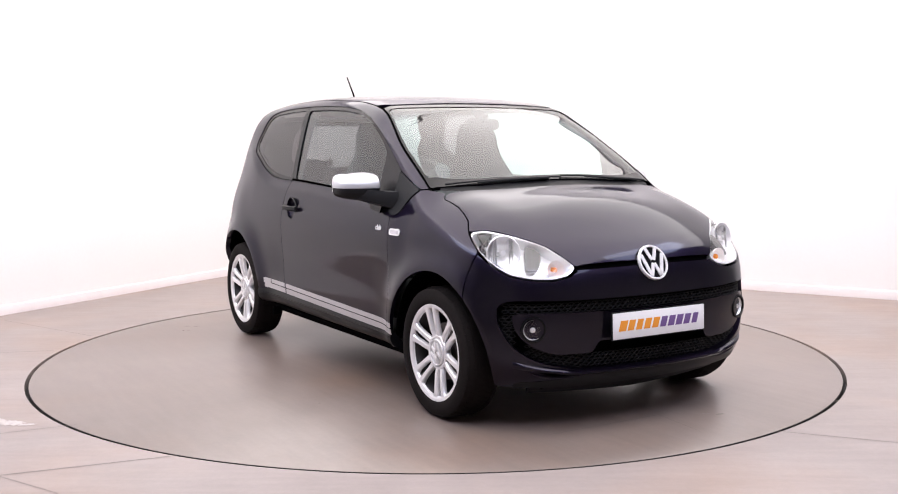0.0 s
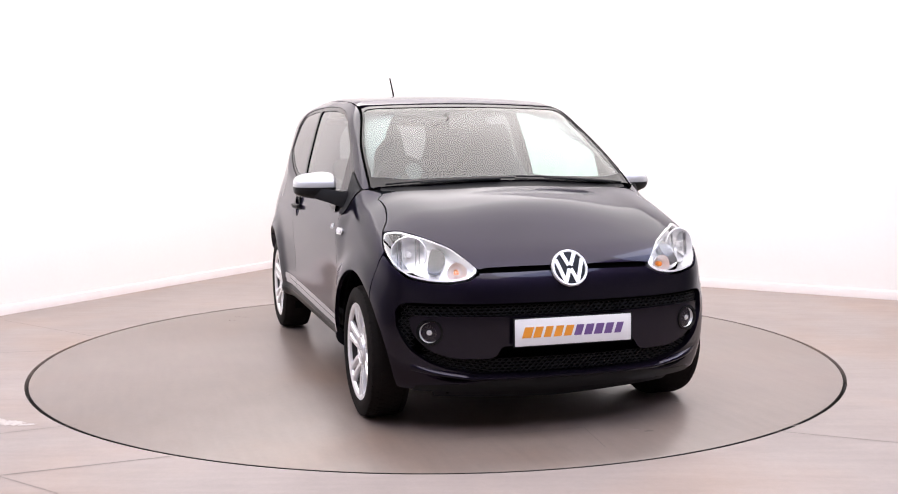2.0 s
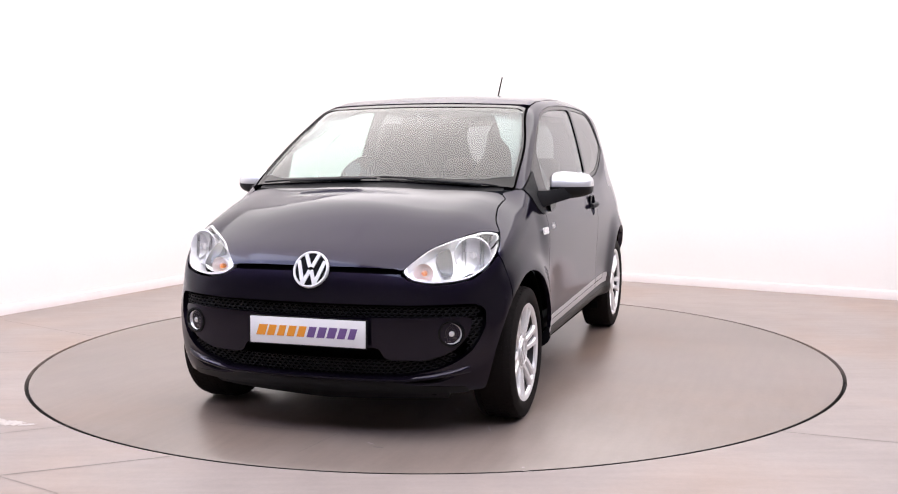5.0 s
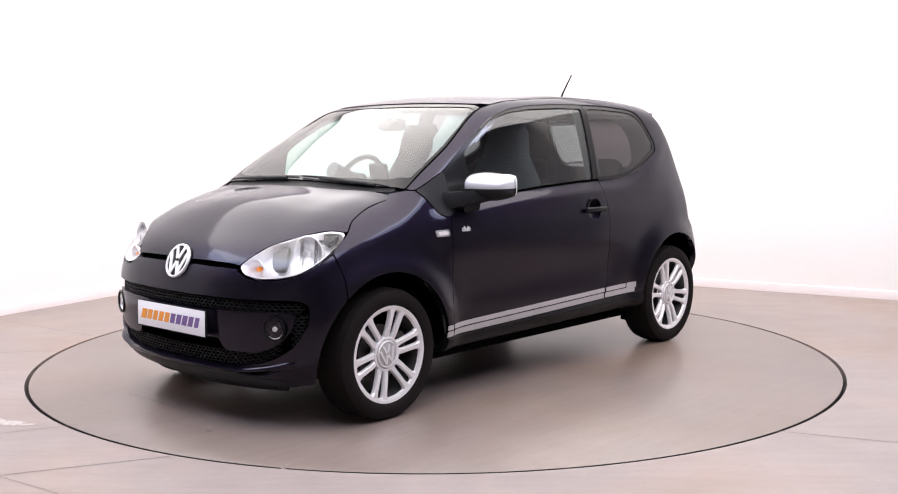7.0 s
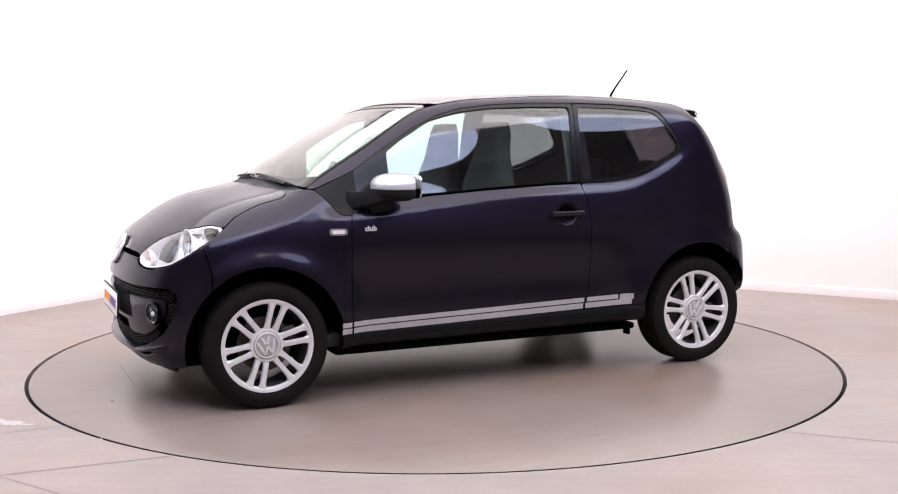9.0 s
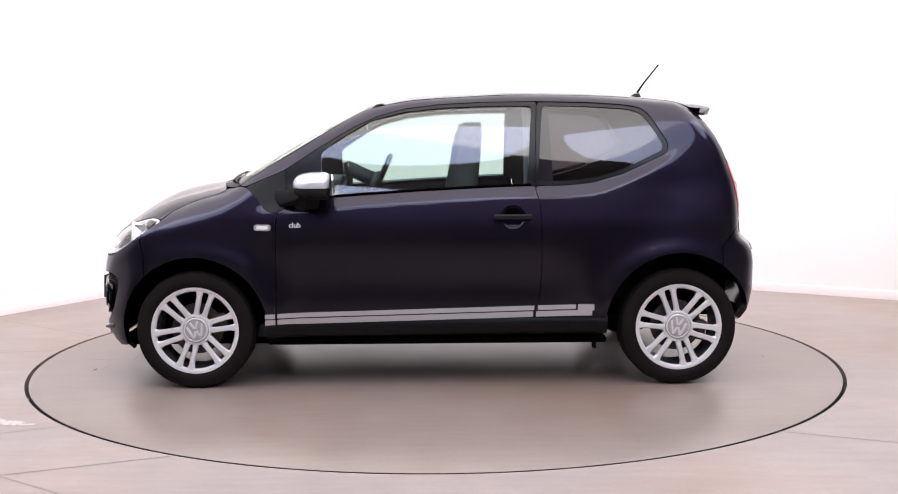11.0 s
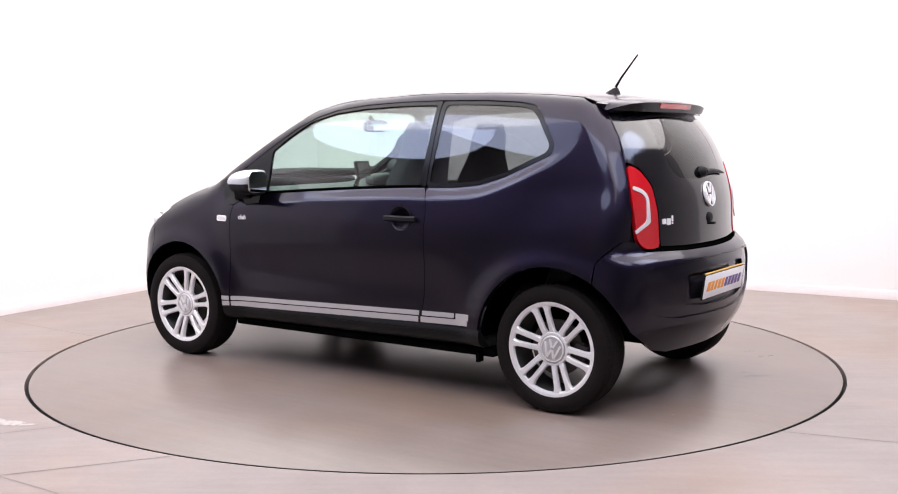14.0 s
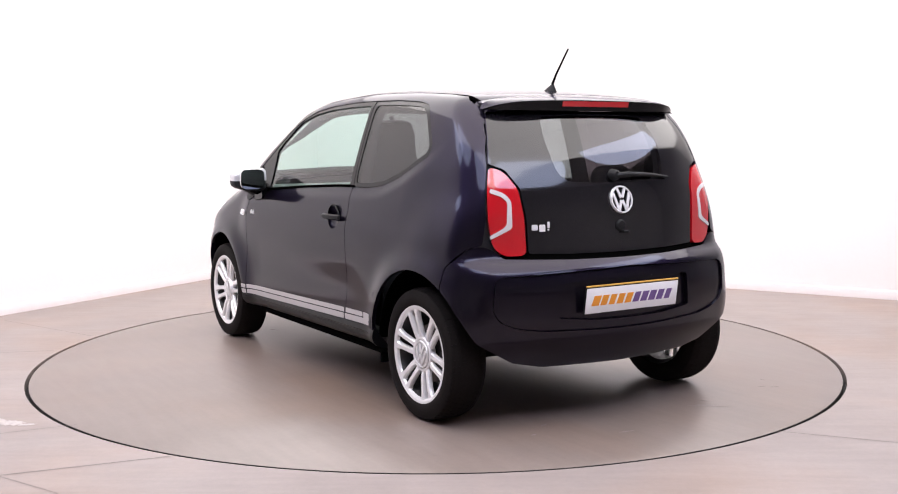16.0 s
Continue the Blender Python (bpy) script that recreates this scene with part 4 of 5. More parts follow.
def front_end(car):
    arch_edge = []
    for x, z in ((1.454, 0.564), (1.498, 0.518), (1.541, 0.447), (1.567, 0.369), (1.575, 0.293), (1.564, 0.205)):
        y = float(from_side(np.array([(x, z)]))[0][1])
        arch_edge.append((math.degrees(math.atan2(y, x - 0.9)), z))
    top = [(0, 0.692), (10, 0.690), (25.2, 0.684), (27.2, 0.662), (31.9, 0.647), (37.0, 0.652), (42.4, 0.668), (46.6, 0.706), (51.3, 0.757)]
    mouth = [(0, 0.566), (15, 0.566), (27, 0.565), (40.5, 0.570), (43.8, 0.563, 0.03), (45.3, 0.54, 0.03), (45.0, 0.473), (43.0, 0.41, 0.05), (41.2, 0.372, 0.05), (37, 0.325, 0.05), (33, 0.300), (25.5, 0.272), (12, 0.266), (0, 0.265)]
    half = top + [(54.0, 0.66)] + arch_edge + [(30, 0.185), (0, 0.180)]
    bump = part("front_bumper", sheet(from_ahead, whole(half), [whole(mouth)], pitch=0.022, depth=0.03), PAINT, car, "dark blue front bumper round a wide black intake", sharp=45)
    part("intake", sheet(from_ahead, whole(mouth), inset=0.045, depth=0.0, gap=-0.02, pitch=0.03), SEAL, bump, "black intake backing")
    bar = [(0, 0.514), (15, 0.514), (25, 0.516), (40.3, 0.519), (42.0, 0.508, 0.02), (41.2, 0.45), (39.3, 0.405, 0.05), (36.5, 0.370, 0.05), (31.5, 0.338, 0.04), (22.0, 0.336), (20.5, 0.346), (19.0, 0.386), (0, 0.388)]
    part("bumper_bar", sheet(from_ahead, whole(bar), inset=0.006, pitch=0.022, depth=0.03), PAINT, bump, "dark blue bar across the intake")
    lo1, hi1 = (lambda u: 0.516), (lambda u: 0.566)
    lo2 = lambda u: 0.268 + 0.035 * max(0, abs(u) - 22) / 11 + 0.02 * max(0, abs(u) - 33) / 4
    hi2 = lambda u: lo2(u) + 0.065
    lo3, hi3 = (lambda u: 0.375), (lambda u: 0.515)
    part("honeycomb", comb(from_ahead, [(-43.5, 43.5, lo1, hi1, 0.024), (-38, 38, lo2, hi2, 0.024), (41.6, 44.2, lo3, hi3, 0.024), (-44.2, -41.6, lo3, hi3, 0.024)], 0.020), BLACK_PLASTIC, bump, "black honeycomb grille mesh")["kind"] = "stuff"
    part("lower_lip", sheet(from_ahead, whole([(0, 0.181), (30, 0.186), (38, 0.192), (39, 0.155), (0, 0.13)]), inset=0.03, depth=0.02, pitch=0.04), BLACK_PLASTIC, bump, "black lower lip")
    # shade of the bumper's tucked-under face, put in as a black sheet
    part("chin", sheet(from_ahead, whole([(0, 0.250), (23.0, 0.247), (29.0, 0.228, 0.02), (41.0, 0.222), (42.5, 0.196), (30, 0.187), (0, 0.182)]), inset=-0.0015, depth=0.006, gap=0, pitch=0.022), SILL, bump, "chin under the lower grille, blackened for its downward shade")
    # fins at the lower corners
    both("bumper_fin", from_ahead, [(24.5, 0.262), (35.5, 0.268), (31.5, 0.243), (28, 0.241)], SEAL, bump, inset=-0.001, depth=0.004, gap=0, radius=0.006, pitch=0.012)
    # splitter: a painted ledge that stands out under the lower grille and fades into the corners
    us = np.linspace(-41.5, 41.5, 70)
    zs = np.array([0.258 + 0.034 * max(0, abs(u) - 26) / 12 for u in us])
    def lip(dz, out):
        grow = np.clip((41.5 - np.abs(us)) / 9, 0.03, 1) ** 0.7
        p, q = from_ahead(np.stack([us, zs + dz], -1)), np.radians(us)
        return p + np.stack([np.cos(q), np.sin(q), 0 * q], -1) * (out * grow)[:, None]
    levels = [lip(0.014, -0.010), lip(0.010, 0.006), lip(0.003, 0.021), lip(-0.003, 0.024), lip(-0.010, 0.020), lip(-0.018, -0.010)]
    part("splitter", loft([[tuple(l[i]) for l in levels] for i in range(len(us))]), PAINT, bump, "dark blue glossy splitter ledge", sharp=50)
    for s in (1, -1):
        fin = from_ahead(np.array([(s * u, z) for u, z in ((22, 0.250), (25, 0.243), (28, 0.238), (31.5, 0.240), (34.5, 0.250), (37.5, 0.268))]), -0.002)
        part("fin_edge", tube([tuple(p) for p in fin], [0.003, 0.006, 0.008, 0.008, 0.006, 0.003], 8), PAINT, bump)
    # slot between bonnet and bumper, with a thin bright strip
    part("grille_slot", sheet(from_ahead, whole([(0, 0.722), (25.5, 0.716), (25.5, 0.68), (0, 0.685)]), inset=0.022, depth=0.0, gap=0), SEAL, car, "narrow black slot under the bonnet")
    part("slot_strip", sheet(from_ahead, whole([(0, 0.695), (25.0, 0.688), (25.0, 0.682), (0, 0.689)]), inset=0.004, depth=0.008, gap=0, radius=0.001, pitch=0.012), PAINT, car, "thin glossy strip along the slot")
    c = from_ahead(np.array([(0.0, 0.700)]))[0]
    emblem(0.080, car, Matrix.Translation((c[0] + 0.006, 0, 0.700)) @ Matrix.Rotation(radians(-24), 4, "Y"))
    plate("front_plate", car, Matrix.Translation((1.806, 0, 0.448)) @ Matrix.Rotation(radians(-2), 4, "Y"))
    # fog lamps
    for s in (1, -1):
        q = from_ahead(np.array([(s * 36.6, 0.450)]))[0]
        m = Matrix.Translation(tuple(q)) @ Matrix.Rotation(radians(s * 17), 4, "Z")
        fog = part("fog_lamp", moved(lathe([(0.056, -0.004), (0.055, 0.003), (0.048, 0.004), (0.044, -0.008), (0.040, -0.012)], 36, "x"), m), BLACK_GLOSS, car, "round fog lamp in a black ring")
        part("reflector", moved(lathe([(0.042, -0.004), (0.036, -0.014), (0.022, -0.024), (0.001, -0.027)], 32, "x"), m), SATIN, fog)
        part("bulb_cap", moved(lathe([(0.001, 0.0), (0.010, -0.002), (0.013, -0.010), (0.013, -0.03)], 20, "x"), m), ALLOY, fog)
        part("lens", moved(lathe([(0.001, 0.001), (0.025, 0.000), (0.041, -0.006)], 32, "x"), m), LENS, fog).visible_shadow = False
        # headlamp: chrome housing, round reflector, amber bulb, clear cover
        f = (lambda q: q) if s == 1 else flipped
        house = part("headlamp", f(sheet(from_ahead, LAMP, inset=0.075, depth=0.0, gap=-0.004, pitch=0.03, radius=0.03)), SATIN, car, "large clear headlamp with a chrome reflector and amber bulb")
        wall = sheet(from_ahead, LAMP, [[(42.3 + (u - 42.3) * 0.955, 0.757 + (v - 0.757) * 0.90) for u, v in LAMP]], inset=0.006, depth=0.075, gap=0.001, pitch=0.012, radius=0.03)
        part("housing_rim", f(wall), SATIN, house, "bright chrome rim")
        part("cover", f(sheet(from_ahead, LAMP, inset=0.001, depth=0.004, gap=0.002, pitch=0.025, radius=0.03)), LENS, house, "clear cover").visible_shadow = False
        c = from_ahead(np.array([(45.3, 0.755)]), 0.045)[0]
        m = Matrix.Translation(tuple(c)) @ Matrix.Rotation(radians(12), 4, "Z") @ Matrix.Rotation(radians(-6), 4, "Y")
        bowl = lathe([(0.078, 0.018), (0.074, 0.020), (0.070, 0.010), (0.058, -0.020), (0.036, -0.038), (0.014, -0.045)], 40, "x")
        part("main_reflector", f(moved(bowl, m)), SATIN, house)
        part("bulb", f(moved(lathe([(0.001, 0.012), (0.012, 0.010), (0.014, -0.004), (0.010, -0.045)], 20, "x"), m)), ALLOY, house)
        ribs = [box(-0.038, y - 0.0016, -0.060, 0.012, y + 0.0016, 0.060) for y in (-0.045, -0.030, 0.030, 0.045)]
        part("reflector_ribs", f(moved(join(*ribs), m)), CHROME, house)
        # grey inner panel between reflector and indicator, and the indicator bowl
        part("bezel", f(sheet(from_ahead, [(38.6, 0.690), (39.3, 0.785), (35.8, 0.768), (34.6, 0.745), (35.4, 0.690)], inset=0.030, depth=0.03, gap=0, pitch=0.02)), BEZEL, house, "dark inner bezel")
        c = from_ahead(np.array([(31.2, 0.690)]), 0.03)[0]
        m = Matrix.Translation(tuple(c)) @ Matrix.Rotation(radians(8), 4, "Z")
        part("indicator_bowl", f(moved(lathe([(0.042, 0.016), (0.038, 0.0), (0.022, -0.018), (0.001, -0.022)], 28, "x"), m)), SATIN, house)
        part("amber_bulb", f(moved(lathe([(0.001, 0.008), (0.010, 0.005), (0.012, -0.006), (0.009, -0.02)], 20, "x"), m)), AMBER, house, "amber indicator bulb")
        part("chrome_sweep", f(sheet(from_ahead, [(54.0, 0.835), (51.0, 0.842), (48.6, 0.832), (50.5, 0.80)], inset=0.012, depth=0.04, gap=0, pitch=0.015)), BLACK_GLOSS, house)


def rear_end(car):
    arch_edge = []
    for x, z in ((-1.420, 0.604), (-1.475, 0.558), (-1.535, 0.480), (-1.572, 0.390), (-1.585, 0.290)):
        y = float(from_side(np.array([(x, z)]))[0][1])
        arch_edge.append((math.degrees(math.atan2(y, -0.9 - x)), z))
    gate_edge = [(49.4, 1.352), (46.9, 1.242), (46.0, 1.132), (41.2, 1.106), (36.6, 1.029), (34.7, 0.905), (34.0, 0.752)]
    win = [(0, 1.338), (15, 1.338), (29, 1.332, 0.03), (28, 1.24), (24.5, 1.10, 0.03), (21, 1.055, 0.03), (10, 1.048), (0, 1.047)]
    gate = part("tailgate", sheet(from_behind, whole([(0, 1.360), (25, 1.359)] + gate_edge + [(20, 0.745), (0, 0.743)]), [whole(win)], pitch=0.024), GLAZED, car, "closed glossy black glazed tailgate")
    part("rear_glass", sheet(from_behind, whole(win), inset=0.0005, depth=0.003, gap=-0.0045, pitch=0.03), PRIVACY, gate, "dark tinted rear glass").visible_shadow = False
    part("gate_lining", sheet(from_behind, whole([(0, 1.04), (21, 1.05), (25.5, 1.10), (29.5, 1.25), (30, 1.345), (49.0, 1.34), (48.0, 1.25), (51.0, 1.0), (49.0, 0.70), (0, 0.70)]), inset=0.045, depth=0.0, pitch=0.05, gap=0), DASH, gate, "dark inner lining")
    part("gate_gap", sheet(from_behind, whole([(0, 0.750), (36, 0.757), (42, 0.757), (42, 0.715), (0, 0.705)]), inset=0.016, depth=0.0, pitch=0.04, gap=0), SEAL, car)
    part("gate_strip", sheet(from_behind, whole([(0, 0.745), (20, 0.747), (34.0, 0.754), (34.0, 0.732), (20, 0.7245), (0, 0.7225)]), inset=0.004, depth=0.006, pitch=0.012, gap=0, radius=0.001), SEAL, car, "black shut line under the tailgate")
    # bumper
    recess = [(0, 0.690), (11.5, 0.688), (30, 0.679), (40, 0.668), (42.3, 0.655, 0.02), (42.8, 0.53), (41.3, 0.48, 0.04), (37, 0.448, 0.04), (30, 0.432), (12, 0.423), (0, 0.421)]
    half = [(0, 0.724), (20, 0.726), (34.0, 0.733), (40.7, 0.737), (44.0, 0.778), (46.0, 0.790), (49.5, 0.782), (56.0, 0.70)] + arch_edge + [(30, 0.262), (0, 0.255)]
    bump = part("rear_bumper", sheet(from_behind, whole(half), [whole(recess)], pitch=0.022, depth=0.03), PAINT, car, "dark blue rear bumper with a sunk plate panel", sharp=45)
    well = [(0, 0.640), (13, 0.640), (24.5, 0.630), (25.5, 0.48), (13, 0.462), (0, 0.460)]
    part("plate_panel", sheet(from_behind, whole(recess), [whole(well)], inset=0.011, depth=0.02, gap=-0.001, pitch=0.022), PAINT, bump)
    part("plate_well", sheet(from_behind, whole(well), inset=0.030, depth=0.0, gap=-0.004, pitch=0.03), PAINT, bump, "sunk plate well")
    part("bumper_ledge", sheet(from_behind, whole([(0, 0.696), (40.3, 0.674), (40.5, 0.668), (0, 0.690)]), inset=-0.005, depth=0.014, gap=0, radius=0.002, pitch=0.012), PAINT, bump)
    plate("rear_plate", car, Matrix.Translation((-1.722, 0, 0.550)) @ Matrix.Rotation(radians(180), 4, "Z") @ Matrix.Rotation(radians(8), 4, "Y"), True)
    c = from_behind(np.array([(0.0, 0.970)]))[0]
    emblem(0.062, car, Matrix.Translation((c[0] - 0.002, 0, 0.970)) @ Matrix.Rotation(radians(180), 4, "Z") @ Matrix.Rotation(radians(-12), 4, "Y"))
    for s in (1, -1):
        line = from_behind(np.array([(s * a, z) for a, z in ((49.2, 1.352), (48.3, 1.31), (46.9, 1.242), (46.2, 1.18), (45.95, 1.13))]), 0.002)
        part("gate_seal", tube([tuple(p) for p in line], 0.0032, 8), PAINT, car)
    both("corner_filler", from_behind, [(45.5, 1.29), (54.0, 1.32), (54.0, 1.405), (40, 1.405), (40, 1.352)], PAINT, car, inset=0.007, depth=0.0, gap=0)
    # latch button, wiper, badge bars
    c = from_behind(np.array([(0.8, 0.858)]))[0]
    latch = part("tailgate_latch", moved(lathe([(0.001, 0.012), (0.020, 0.010), (0.026, 0.004), (0.027, -0.002)], 28, "x"), Matrix.Translation(tuple(c)) @ Matrix.Rotation(radians(180), 4, "Z")), BLACK_PLASTIC, car, "black round tailgate latch")
    part("lip", box(c[0] - 0.020, -0.028, c[2] - 0.034, c[0] + 0.004, 0.004, c[2] - 0.022, 0.004), BLACK_PLASTIC, latch)
    w = from_behind(np.array([(a, z) for a, z in ((-1.5, 1.077), (4, 1.079), (10, 1.078), (17, 1.073), (25, 1.062))])) * np.array((1, -1, 1))
    off = np.array((-0.024, 0, 0))
    hub = part("rear_wiper", moved(lathe([(0.001, 0.034), (0.016, 0.032), (0.024, 0.022), (0.028, -0.004)], 24, "x"), Matrix.Translation(tuple(w[0])) @ Matrix.Rotation(radians(180), 4, "Z")), BLACK_PLASTIC, car, "black rear wiper at rest")
    part("blade", tube([tuple(p + off * k) for p, k in zip(w, (1.0, 1.0, 0.9, 0.7, 0.5))], [0.013, 0.013, 0.010, 0.008, 0.004], 10), BLACK_PLASTIC, hub)
    for a0, a1, z0, z1 in ((33.0, 31.2, 0.852, 0.876), (30.7, 28.9, 0.846, 0.876), (28.2, 27.5, 0.860, 0.888), (28.2, 27.5, 0.850, 0.857)):
        part("badge_bar", sheet(from_behind, [(a0, z0), (a1, z0), (a1, z1), (a0, z1)], inset=-0.004, depth=0.004, gap=0, radius=0.004, pitch=0.008), SATIN, car, "small chrome badge drawn as a bar")
    # tail lamps with a pale hooked strip
    for f in ((lambda q: q), flipped):
        lamp = part("tail_lamp", f(sheet(from_behind, TAIL, inset=-0.004, depth=0.02, gap=0.002, pitch=0.018, radius=0.03)), RED_LENS, car, "tall red tail lamp with a pale hooked strip")
        hook = [(44.6, 1.030), (41.0, 1.012, 0.02), (38.9, 0.980, 0.02), (38.5, 0.868), (39.2, 0.858), (44.2, 0.818), (44.3, 0.834), (40.0, 0.872, 0.02), (39.9, 0.974, 0.02), (41.6, 0.996), (44.8, 1.014)]
        part("light_strip", f(sheet(from_behind, hook, inset=-0.0075, depth=0.006, gap=0, pitch=0.01, radius=0.006)), WHITE_LENS, lamp, "pale clear strip")
    # roof spoiler with the high brake light
    def tail(y):
        t = abs(y) / 0.552
        return t, -1.470 + 0.032 * t ** 2 + 0.075 * t ** 8, 1.412 - 0.012 * t ** 2 - 0.030 * t ** 8, 0.050 * (1 - 0.55 * t ** 4 - 0.35 * t ** 10)
    rings = []
    for y in np.linspace(-0.552, 0.552, 41):
        t, x1, zr, h = tail(y)
        zt = float(from_top(np.array([(-1.30, y * 0.93)]))[0][2])
        rings.append([(-1.30, y * 0.97, zt - 0.001), (-1.36, y * 0.985, (zt * 0.55 + zr * 0.45) + 0.005), (x1 + 0.012, y, zr), (x1, y, zr - 0.006), (x1 + 0.012, y, zr - h), (-1.385, y * 0.985, 1.354), (-1.35, y * 0.97, 1.36)])
    sp = part("roof_spoiler", loft(rings), PAINT, car, "dark roof spoiler over the rear glass")
    back = []
    for y in np.linspace(-0.53, 0.53, 31):
        t, x1, zr, h = tail(y)
        back.append([(x1 - 0.001, y, zr - 0.007), (x1 + 0.0105, y, zr - h - 0.001), (x1 + 0.020, y, zr - h - 0.001), (x1 + 0.010, y, zr - 0.007)])
    part("spoiler_rear", loft(back), BLACK_GLOSS, sp)
    red = [[(-1.4735 + 0.115 * y * y, y, 1.401), (-1.4665 + 0.115 * y * y, y, 1.378), (-1.455 + 0.115 * y * y, y, 1.378), (-1.462 + 0.115 * y * y, y, 1.401)] for y in np.linspace(-0.19, 0.19, 13)]
    part("brake_light", loft(red), RED_LENS, sp, "long red high-level brake light")


def door_mirrors(car):
    """Silver cap over a black body on a black foot; the mirror looks back."""
    def ring(y, grow):
        t = (y - 0.77) / 0.185
        sx, sz = 0.102 * (1 - 0.35 * t ** 3) * grow, 0.070 * (1 - 0.36 * t ** 2) * grow
        cx, cz = 0.585 - 0.015 * t, 1.012 - 0.004 * t
        out = []
        for a in np.linspace(0, 2 * math.pi, 33)[:-1]:
            c, s = math.cos(a), math.sin(a)
            x = cx + (sx * 1.25 * abs(c) ** 0.75 if c > 0 else -sx * 0.56 * abs(c) ** 0.35)
            z = cz + math.copysign(sz * abs(s) ** (0.75 if c > 0 else 0.5), s)
            out.append((x, y, z))
        return out
    steps = [(0.762, 0.50), (0.768, 0.76), (0.782, 0.91), (0.82, 1.0), (0.87, 1.02), (0.905, 1.0), (0.935, 0.94), (0.949, 0.84), (0.957, 0.62)]
    shell = loft([ring(y, g) for y, g in steps])
    cz = 1.004
    vs = [(x, y, min(z, cz)) for x, y, z in shell[0]]
    grown = [((x - 0.59) * 1.012 + 0.59, (y - 0.87) * 1.012 + 0.87, max((z - 1.018) * 1.012 + 1.018, cz + 0.001)) for x, y, z in shell[0]]
    face = loft([[(x, y, z) for y, z in [(0.862 + 0.076 * math.copysign(abs(math.cos(a)) ** 0.5, math.cos(a)), 1.014 + 0.056 * math.copysign(abs(math.sin(a)) ** 0.5, math.sin(a))) for a in np.linspace(0, 2 * math.pi, 33)[:-1]]] for x in (0.524, 0.5165)])
    foot = loft([[(cx + dx * k, y, z + dz * k) for dx, dz in ((0.05, 0.032), (0.06, 0.0), (0.05, -0.034), (-0.05, -0.034), (-0.06, 0.0), (-0.05, 0.032))] for cx, y, z, k in ((0.735, 0.735, 0.950, 1.3), (0.725, 0.765, 0.952, 1.15), (0.70, 0.80, 0.962, 1.0), (0.655, 0.85, 0.972, 0.85), (0.64, 0.88, 0.978, 0.6))])
    gusset = loft([[(0.69 + dx, y, z) for dx, z in ((0.06, 0.975), (-0.12, 0.968), (-0.10, 0.90), (0.0, 0.885))] for y in (0.735, 0.778)])
    for f in ((lambda q: q), flipped):
        m = part("door_mirror", f((vs, shell[1])), BLACK_PLASTIC, car, "door mirror with a silver cap on a black body")
        part("cap", f((grown, shell[1])), SILVER, m, "silver painted cap")
        part("mirror_glass", f(moved(face, Matrix.Translation((0.514, 0.862, 0)) @ Matrix.Rotation(radians(8), 4, "Z") @ Matrix.Translation((-0.520, -0.862, 0)))), MIRROR, m, "mirror glass")
        part("foot", f(foot), BLACK_PLASTIC, m)
        part("gusset", f(gusset), BLACK_GLOSS, m)


